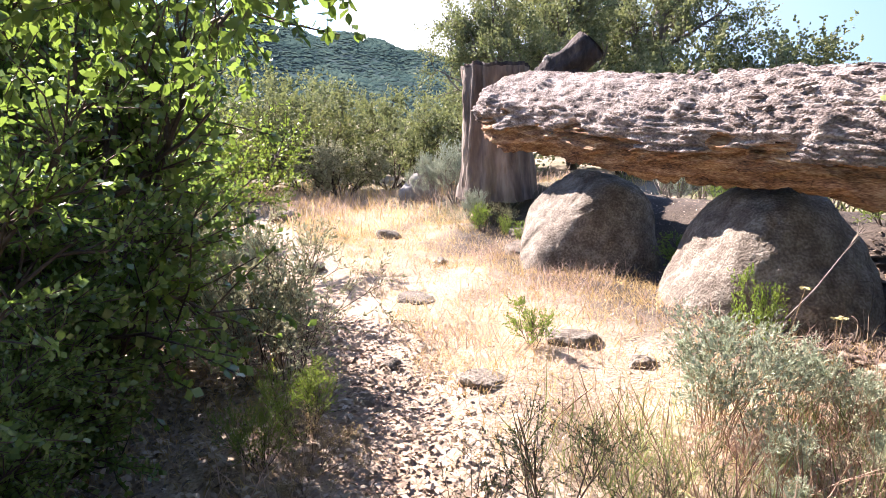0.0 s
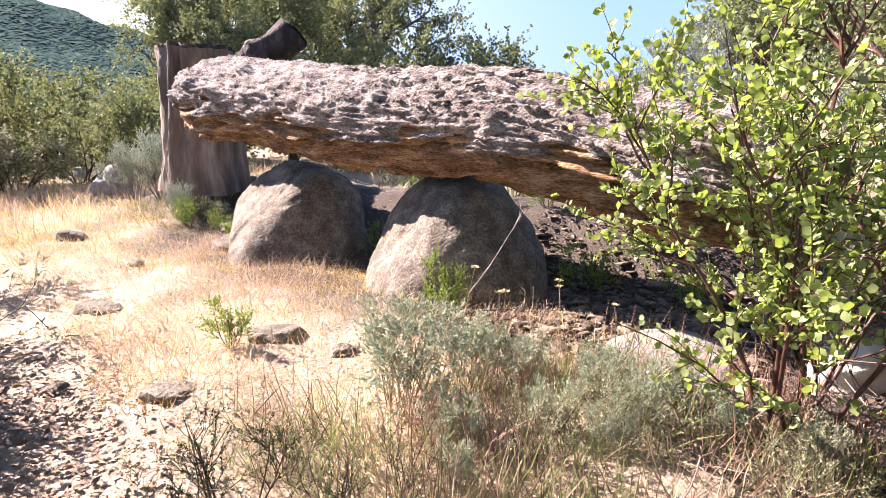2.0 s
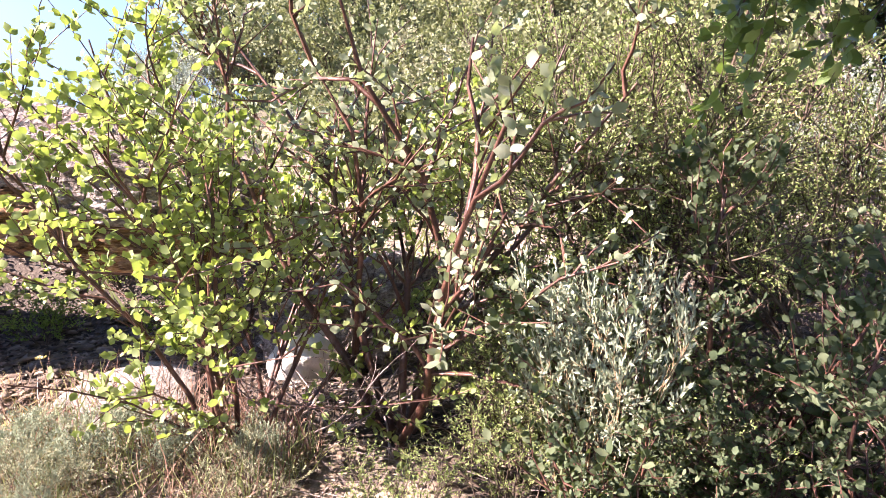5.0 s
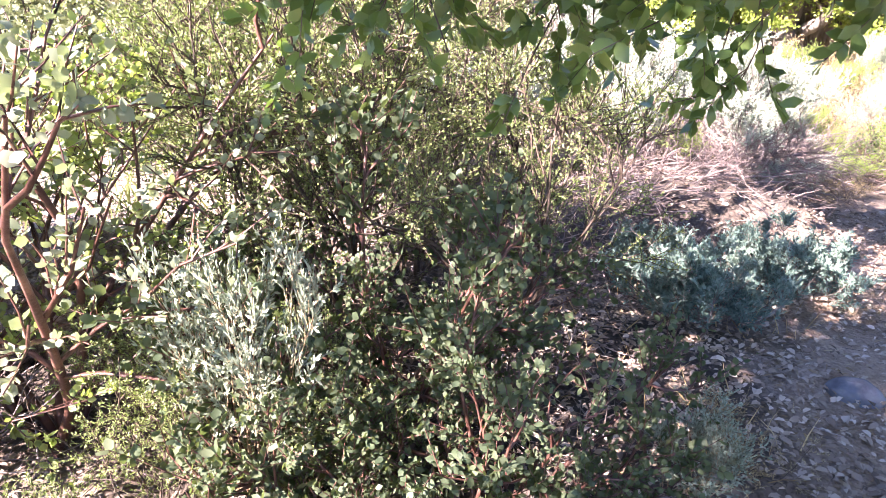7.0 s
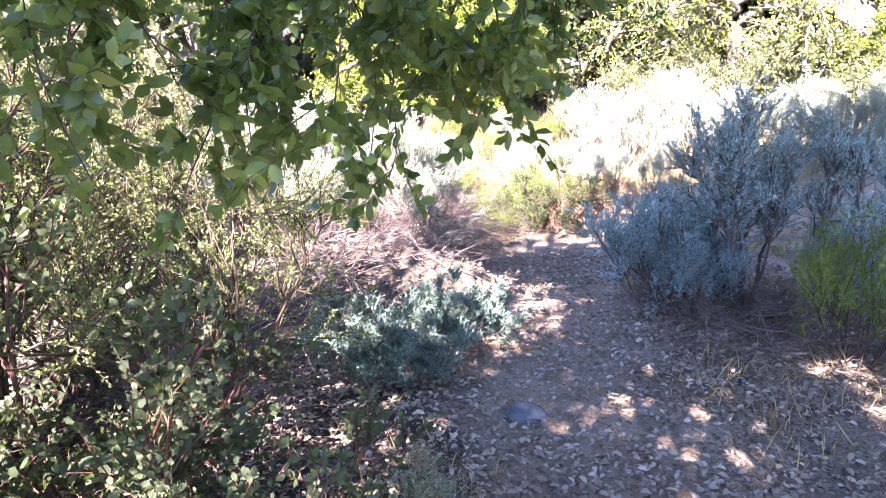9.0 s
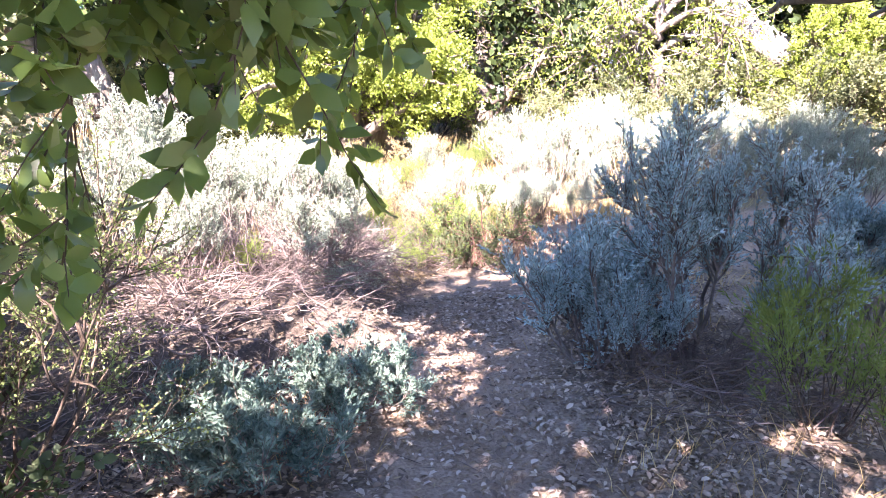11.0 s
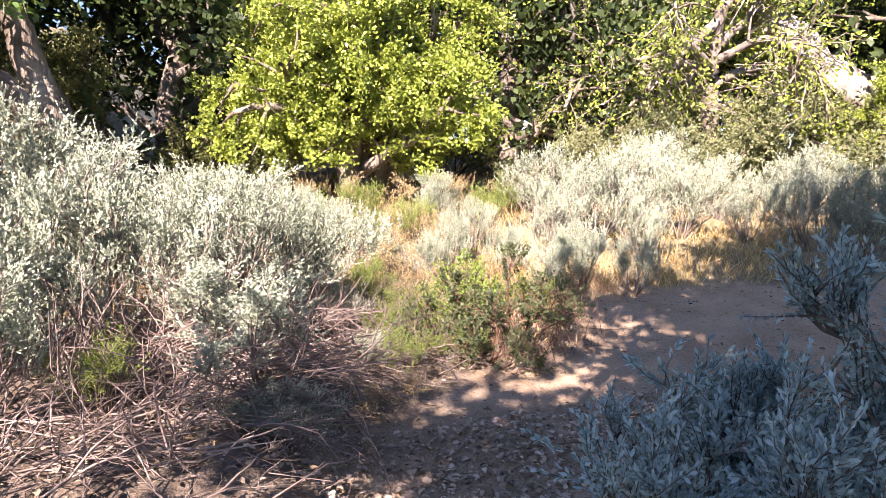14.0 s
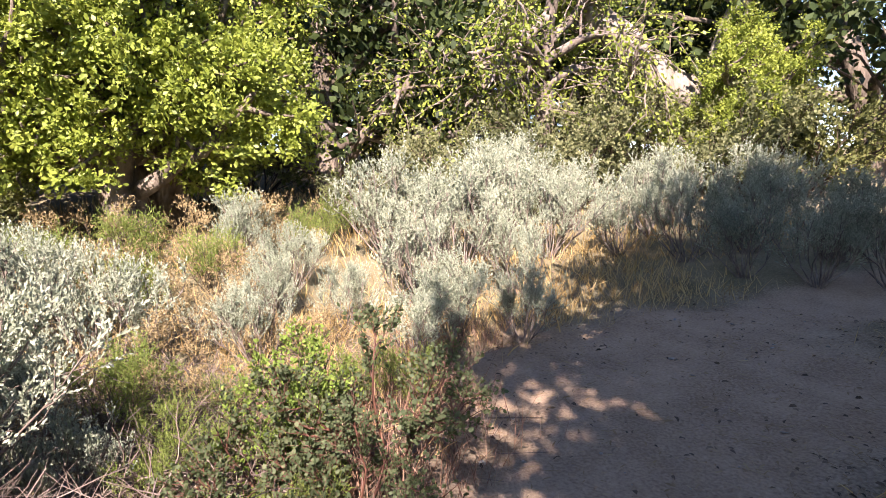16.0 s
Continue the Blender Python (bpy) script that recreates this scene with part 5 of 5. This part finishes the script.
# ---- hanging branch ----


def build_branch():
    """The leafy oak bough that hangs over the trail."""
    rng = np.random.default_rng(77)
    ob = thing("hanging_branch", "leafy live-oak branch hanging over the trail with glossy dark leaves", "branch", (2.6, -1.0, 1.8))
    n = 26
    across_y = np.concatenate([np.linspace(.72, -.40, 20), np.linspace(-.48, -.90, 6)])
    right = across_y < -.42
    start = np.stack([.20 + .24 * rng.random(n), across_y, np.where(right, .40, .58) + .12 * rng.random(n)], 1)
    way = np.stack([.18 * rng.normal(size=n), .3 * rng.normal(size=n), np.full(n, -1.0)], 1)
    long = np.where(right, .24 + .16 * rng.random(n), .48 + .26 * rng.random(n))
    long[np.abs(across_y + .14) < .12] = .85 + .2 * rng.random(int((np.abs(across_y + .14) < .12).sum()))
    main = limbs(rng, start, way, long, 6, .16, -.04)
    bough = limbs(rng, np.array([(.1, .9, .9)]), np.array([(.10, -1.0, -.2)]), np.array([1.85]), 8, .06, -.01)
    part("bough", raw_mesh("bough", *tubes(bough, .022, .006, 8), BROWN_STEM, True), ob)
    at, d, t, own = fork(rng, main, 8, .05, 1.0, 45)
    mid = limbs(rng, at, d, .16 + .20 * rng.random(len(t)), 4, .2, -.08)
    twigs = []
    for k in range(n):
        twigs.append(part("twig", raw_mesh("twig", *merge(tubes(main[k:k + 1], .004, .0015, 6), tubes(mid[own == k], .0018, .0008, 4)), BROWN_STEM, True), ob))
    at, d, _, sprig = fork(rng, mid, 22, .1, 1.0, 48, 15)
    d = unit(d + np.array([0, 0, -.05]) + .35 * rng.normal(size=d.shape))
    sizes = .038 + .026 * rng.random(len(at))
    one = rng.permutation(len(at))
    mesh = raw_mesh("branch_leaf", *oval(.52, -.07), BRANCH_LEAF)
    z = across(rng, d)
    x = np.cross(d, z)
    for j in one[:290]:
        m = Matrix.Identity(4)
        for c, axis in enumerate((x[j], d[j], z[j])):
            for r in range(3):
                m[r][c] = float(axis[r] * sizes[j])
        m.translation = Vector(at[j])
        part("leaf", mesh, twigs[own[sprig[j]]]).matrix_basis = m
    rest = one[290:]
    v, f = scatter(rng, oval(.52, -.07), at[rest], d[rest], sizes[rest])
    part("foliage", raw_mesh("branch_leaves", v, f, BRANCH_LEAF), ob)
    return ob


branch = build_branch()
over_trail = copy_thing(branch, pose(-.47, .98, 1.79, 0, 0, 92) @ Matrix.Scale(.5, 4))
tagged(over_trail, "small live-oak spray with dark leaves beside the scrub oak")

# ---- dead brush ----


def dead_brush(seed, x, y, length, count, way, label, spread=.5, lift_by=.12, wood=DEAD_TWIG, rise=(.0, .35)):
    rng = np.random.default_rng(seed)
    start = np.stack([rng.normal(0, spread, count), rng.normal(0, spread * .6, count), lift_by * rng.random(count)], 1)
    d = np.array([way[0], way[1], 0]) * .6 + rng.normal(size=(count, 3)) * .9
    d[:, 2] = rise[0] + (rise[1] - rise[0]) * rng.random(count)
    main = limbs(rng, start, d, length * (.35 + .6 * rng.random(count)), 6, .2, -.03)
    at, dd, _, own = fork(rng, main, 4, .3, 1.0, 32)
    mid = limbs(rng, at, dd, length * .3 * (.5 + .7 * rng.random(len(at))), 4, .18, 0)
    ob = thing("dead_brush", label, "dead brush", (x, y, lift(x, y)), 0, "dead brush")
    for k in range(count):
        part("branch", raw_mesh("dead_branch", *merge(tubes(main[k:k + 1], .0055, .002, 4), tubes(mid[own == k], .0025, .001, 3)), wood, True), ob)


DB = "tangle of fallen grey dead twigs on the ground"
dead_brush(1, 7.7, -3.2, .8, 80, (-.5, -.75), DB)
dead_brush(2, 7.0, -2.5, .75, 80, (-.6, -.4), DB)
dead_brush(3, 8.5, -3.6, .8, 80, (-.6, -.6), DB, rise=(.1, .6))
dead_brush(4, 6.6, -1.6, .7, 70, (-.5, -.4), DB)
dead_brush(5, 4.62, -4.75, .85, 90, (-.6, .5), "tangle of bare grey sage branches in shade", .42, rise=(.1, .8))
dead_brush(15, 4.25, -5.15, .7, 70, (-.7, .4), "tangle of bare grey sage branches in shade", .32, rise=(.0, .5))
dead_brush(16, 7.75, -2.75, 1.0, 90, (-.5, -.4), "arching grey dead sage stems on the bank", .45, rise=(.2, .9))
dead_brush(17, 7.25, -1.95, .9, 80, (-.6, -.3), "arching grey dead sage stems on the bank", .45, rise=(.2, .9))
dead_brush(18, 8.6, -3.0, .9, 80, (-.4, -.5), "arching grey dead sage stems on the bank", .45, rise=(.2, 1.0))
dead_brush(6, 4.3, .9, .7, 70, (-.4, -.4), DB, .6)
dead_brush(7, 5.6, -1.0, .9, 60, (-.5, -.2), DB, .6)
dead_brush(13, 3.3, 1.75, .9, 26, (-.1, -.3), "bare grey dead twigs standing in the manzanita", .25, rise=(.5, 1.2))
dead_brush(14, 3.9, .55, 1.0, 24, (-.1, -.1), "bare brown dead twigs standing in the chamise", .35, wood=BROWN_STEM, rise=(.5, 1.3))
dead_brush(8, 2.55, 4.0, .6, 14, (.5, -.4), "thin dead sticks leaning by the boulder", .2, wood=BROWN_STEM, rise=(.3, 1.0))
dead_brush(9, 9.2, -5.0, .7, 70, (-.5, -.5), DB, rise=(.1, .6))
dead_brush(10, 9.9, -4.6, .7, 80, (-.5, -.5), DB, .6, rise=(.1, .6))
dead_brush(11, 10.3, -5.5, .6, 60, (-.5, -.3), DB, .6, rise=(.1, .7))
dead_brush(12, 8.9, -4.4, .6, 60, (-.5, -.3), DB, .5, rise=(.1, .5))

# ---- flower stalks and a leaning stick ----


def flower_stalk(k, x, y, tall):
    rng = np.random.default_rng(300 + k)
    ob = thing("dry_flower_stalk", "thin stalk with a flat pale yellow flower head", "flower", (x, y, lift(x, y)), 0, "dry flower stalks")
    line = limbs(rng, np.zeros((1, 3)), np.array([[.08 * rng.normal(), .08 * rng.normal(), 1]]), np.array([tall]), 5, .05, .03)
    part("stalk", raw_mesh("stalk", *tubes(line, .0028, .0016, 5), TAN_STEM, True), ob)
    n = 40
    a, r = rng.random(n) * 2 * np.pi, .022 * np.sqrt(rng.random(n))
    at = line[0, -1] + np.stack([r * np.cos(a), r * np.sin(a), .004 * rng.random(n)], 1)
    v, f = scatter(rng, flat_leaf(.9), at, np.stack([np.cos(a), np.sin(a), np.full(n, .5)], 1), np.full(n, .011))
    part("flower_head", raw_mesh("flower_head", v, f, FLOWER), ob, "flat pale yellow flower head")


for k, (x, y, h) in enumerate([(2.05, 3.15, .62), (2.2, 3.35, .58), (2.45, 3.1, .60), (2.3, 2.9, .5), (2.6, 3.3, .48), (1.85, 3.35, .7), (2.75, 2.95, .45)]):
    flower_stalk(k, x, y, h)

stick = thing("dead_stick", "thin bare grey stick leaning before the boulder", "stick", (1.95, 3.9, lift(1.95, 3.9)))
stick_rng = np.random.default_rng(9)
stick_main = limbs(stick_rng, np.zeros((1, 3)), np.array([[.85, .05, 1.0]]), np.array([1.15]), 7, .05, 0)
stick_at, stick_way, _, _ = fork(stick_rng, stick_main, 5, .4, .95, 30)
part("shaft", raw_mesh("shaft", *tubes(stick_main, .009, .003, 6), GREY_STEM, True), stick)
for k in range(5):
    part("side_twig", raw_mesh("side_twig", *tubes(limbs(stick_rng, stick_at[k:k + 1], stick_way[k:k + 1], np.array([.14]), 3, .1, 0), .0025, .001, 4), GREY_STEM, True), stick)

# ---- grass, litter and crumbs ----


def spread_stuff(name, label, seed, count, shape, size, mat, box, keep, up=1.0, flat=False, above=0.0, category="grass"):
    rng = np.random.default_rng(seed)
    x, y = box[0] + (box[1] - box[0]) * rng.random(count), box[2] + (box[3] - box[2]) * rng.random(count)
    ok = rng.random(count) < keep(x, y)
    x, y = x[ok], y[ok]
    n = len(x)
    at = np.stack([x, y, surface(x, y) + above], 1)
    if flat:
        a = rng.random(n) * 2 * np.pi
        d = np.stack([np.cos(a), np.sin(a), rng.normal(0, .18, n)], 1)
        face = np.array([0, 0, 1.0]) + rng.normal(size=(n, 3)) * .35
    else:
        d = np.array([0, 0, up]) + rng.normal(size=(n, 3)) * np.array([.45, .45, .15])
        face = None
    v, f = scatter(rng, shape, at, d, size[0] + (size[1] - size[0]) * rng.random(n) ** 1.6, face)
    tagged(new(name, raw_mesh(name, v, f, mat)), label, category, kind="stuff")


def patches(x, y, s=1.0, off=0.0):
    return .5 + .5 * np.sin(s * 1.7 * x + off + 1.3 * np.sin(s * .9 * y)) * np.sin(s * 1.3 * y - off)


def bend(x, y):
    """No straw among the dead brush at the trail's bend."""
    return ease(.9, 1.6, off_trail(x, y, np.array([(7.0, -2.4), (8.6, -3.8), (9.2, -5.0), (10.4, -4.6)])))


def before_log(x, y):
    """Straw grows only on the sunny side of the log."""
    return 1 - ease(-.25, .15, (x - 2.7) * .89 + (y - 4.8) * .455) * (1 - ease(9.5, 10.5, y))


def slope_grass(x, y):
    return before_log(x, y) * (1 - trail_amount(x, y)) ** 2 * ease(1.6, 3.0, y) * (1 - ease(2.7, 3.4, x - .12 * (y - 4))) * (.35 + .65 * patches(x, y))


spread_stuff("dry_grass", "short golden dry grass on the sunny slope", 1, 140000, blade(.05, .7), (.025, .11), GRASS, (-4, 4, 1.8, 11), slope_grass, .75)
spread_stuff("dry_grass", "golden dry grass in the distance", 2, 16000, blade(.06, .4), (.10, .30), GRASS, (-9, 6, 8, 16), lambda x, y: (1 - ease(.2, .9, x) * (1 - ease(13, 14, y))) * (1 - trail_amount(x, y)) * patches(x, y, .7))
spread_stuff("pink_grass", "pinkish seeding dry grass along the meadow edge", 3, 15000, blade(.035, .5), (.10, .30), PINK_GRASS, (-6, 2.5, 8.5, 14), lambda x, y: ease(8.5, 11, y) * (1 - trail_amount(x, y)) * patches(x, y, .9, 2) ** .5)
spread_stuff("pink_grass", "pinkish seeding dry grass on the sunny slope", 4, 30000, blade(.03, .6), (.06, .2), PINK_GRASS, (-1, 3, 2, 8), lambda x, y: slope_grass(x, y) * patches(x, y, 1.6, 1) ** 2)
spread_stuff("foreground_grass", "mixed green and straw-coloured grass beside the meadow", 5, 8000, blade(.025, .4), (.10, .30), GREEN_GRASS, (.3, 3.2, 1.5, 3.2), lambda x, y: ease(.3, 1.1, x) * patches(x, y, 2.2))
spread_stuff("foreground_grass", "thin reddish dry stems beside the meadow", 6, 5200, blade(.014, .25), (.15, .46), RED_STALK, (.3, 3.4, 1.5, 3.2), lambda x, y: ease(.3, 1.1, x) * patches(x, y, 2.0, 1))
spread_stuff("trail_grass", "dry straw tufts beside the trail", 7, 42000, blade(.035, .5), (.06, .22), GRASS, (2, 12, -12, -1), lambda x, y: (1 - trail_amount(x, y)) ** 2 * patches(x, y, 1.5, .5) ** 2 * bend(x, y))
spread_stuff("hill_grass", "yellow-green grass on the hillside", 8, 36000, blade(.06, .4), (.15, .45), GREEN_GRASS, (4, 18, 1, 16), lambda x, y: patches(x, y, .8) * ease(3.5, 6, x))
spread_stuff("grove_grass", "dry grass under the grove", 9, 24000, blade(.06, .4), (.1, .3), GRASS, (9, 20, -16, 0), lambda x, y: patches(x, y, .9) * (1 - trail_amount(x, y)) * bend(x, y))
litter = lambda x, y: (1 - .85 * ease(5.3, 5.9, x) * ease(-3.5, -3.1, y)) * (1 - .8 * ease(-1.2, -.6, y) * ease(2.2, 2.7, x)) * (.35 + .65 * patches(x, y, 1.4)) * (1 - .3 * trail_amount(x, y))  # noqa: E731
spread_stuff("trail_grass", "blond dry grass round the clearing", 41, 9000, blade(.03, .5), (.06, .26), GRASS, (8.6, 11.5, -11.2, -5.8), lambda x, y: (1 - trail_amount(x, y)) * (.3 + .7 * patches(x, y, 1.5, .5)))
for k, (x, y, s) in enumerate([(3.4, 6.2, .5), (3.9, 5.6, .45), (4.2, 4.6, .5), (3.0, 6.9, .4)]):
    plant(GREEN[k % 2], "green_shrub", "small green shrub in the shade behind the log", x, y, s, 90 * k, "shrubs behind the log")
spread_stuff("leaf_litter", "fallen dry oak leaves on the shaded ground", 10, 70000, flat_leaf(.5, .2), (.026, .065), LITTER, (1.5, 7.5, -6.5, .6), litter, flat=True, above=.022, category="leaf litter")
spread_stuff("leaf_litter", "fallen dry leaves under the bushes", 11, 12000, flat_leaf(.5, .2), (.03, .065), LITTER, (-3, .6, 1.2, 5), lambda x, y: 1 - ease(.1, .9, x + .35 * (y - 2)), flat=True, above=.022, category="leaf litter")
spread_stuff("leaf_litter", "bits of straw and leaf on the slope", 12, 18000, flat_leaf(.35, .12), (.015, .038), LITTER, (-2.5, 3.5, 2, 9), lambda x, y: .8 - .6 * trail_amount(x, y), flat=True, above=.022, category="leaf litter")
spread_stuff("leaf_litter", "dead leaves and twigs under the manzanita", 13, 14000, flat_leaf(.5, .2), (.03, .07), BROWN_LITTER, (2.4, 6.5, -.5, 5.5), lambda x, y: .9 + 0 * x, flat=True, above=.022, category="leaf litter")
spread_stuff("leaf_litter", "dry leaves along the bend of the trail", 14, 16000, flat_leaf(.5, .2), (.025, .06), BROWN_LITTER, (6, 12, -11, -1), lambda x, y: (.3 + .5 * patches(x, y, 1.4)) * (1 - .85 * trail_amount(x, y)), flat=True, above=.022, category="leaf litter")


spread_stuff("fallen_twigs", "short broken grey twigs under the bushes", 31, 7000, splinter(.022), (.06, .34), DEAD_TWIG, (2.3, 6.8, -1.6, 3.0), lambda x, y: (1 - trail_amount(x, y)) * (.3 + .7 * patches(x, y, 1.9)), flat=True, above=.03, category="twigs")
spread_stuff("fallen_twigs", "broken dead twigs over the bank by the trail", 32, 5500, splinter(.022), (.08, .40), DEAD_TWIG, (6.0, 12.5, -7.2, -.8), lambda x, y: (1 - trail_amount(x, y)) ** 2 * (.4 + .6 * patches(x, y, 1.7)), flat=True, above=.04, category="twigs")
spread_stuff("brown_grass", "tall rust-brown dry grass at the trail bend", 35, 5000, blade(.018, .35), (.15, .42), RED_STALK, (8.2, 10.2, -8.0, -5.4), lambda x, y: (.25 + .75 * patches(x, y, 1.9, 1)) * (1 - ease(.5, .95, trail_amount(x, y))))
spread_stuff("straw_bits", "bits of straw and leaf trodden into the trail", 34, 22000, flat_leaf(.22, .05), (.02, .07), TAN_STEM, (1.5, 10.5, -11, .5), lambda x, y: .25 + .75 * patches(x, y, 1.1, 2), flat=True, above=.02, category="straw")
spread_stuff("fallen_twigs", "bits of twig and straw on the bare clearing", 36, 2600, splinter(.035), (.03, .13), TAN_STEM, (6.5, 10.2, -11, -4), lambda x, y: .3 + .7 * patches(x, y, 1.6), flat=True, above=.02, category="twigs")
spread_stuff("fallen_twigs", "bits of twig on the shaded trail side", 33, 2500, splinter(.03), (.04, .16), DEAD_TWIG, (-2.5, 7, -6.5, 4), lambda x, y: .5 + .5 * patches(x, y, 1.9), flat=True, above=.022, category="twigs")


def crumbs(name, label, seed, count, box, size, mat, keep, category, flat=.55):
    rng = np.random.default_rng(seed)
    bm = bmesh.new()
    bmesh.ops.create_icosphere(bm, subdivisions=1, radius=1)
    v0, f0 = np.array([v.co for v in bm.verts]), np.array([[v.index for v in f.verts] for f in bm.faces])
    bm.free()
    x, y = box[0] + (box[1] - box[0]) * rng.random(count), box[2] + (box[3] - box[2]) * rng.random(count)
    ok = rng.random(count) < keep(x, y)
    x, y = x[ok], y[ok]
    n = len(x)
    s = size[0] + (size[1] - size[0]) * rng.random(n) ** 3
    v = v0[None] * (1 + .3 * rng.normal(size=(n, len(v0), 1)))
    scale = s[:, None] * np.stack([1 + .8 * rng.random(n), np.ones(n), flat * (.5 + rng.random(n))], 1)
    a = rng.random(n) * 2 * np.pi
    v = v * scale[:, None]
    v = np.stack([v[..., 0] * np.cos(a)[:, None] - v[..., 1] * np.sin(a)[:, None], v[..., 0] * np.sin(a)[:, None] + v[..., 1] * np.cos(a)[:, None], v[..., 2]], -1)
    v = v + np.stack([x, y, surface(x, y) + s * .25], 1)[:, None]
    f = f0[None] + (np.arange(n) * len(v0))[:, None, None]
    tagged(new(name, raw_mesh(name, v.reshape(-1, 3), f.reshape(-1, 3), mat)), label, category, kind="stuff")


crumbs("bark_chips", "brown chunks of bark fallen beneath the log", 21, 3400, (2.2, 4.6, 2.6, 5.4), (.012, .07), BARK_CHIP, lambda x, y: 1 - ease(.5, 1.3, np.abs((x - 3.2) * .89 + (y - 3.9) * .455)), "bark chips", .28)
crumbs("gravel", "small stones and clods on the trail", 22, 2600, (-3, 10, -11, 11), (.004, .02), GREY_STONE, lambda x, y: .3 + .5 * trail_amount(x, y), "gravel")
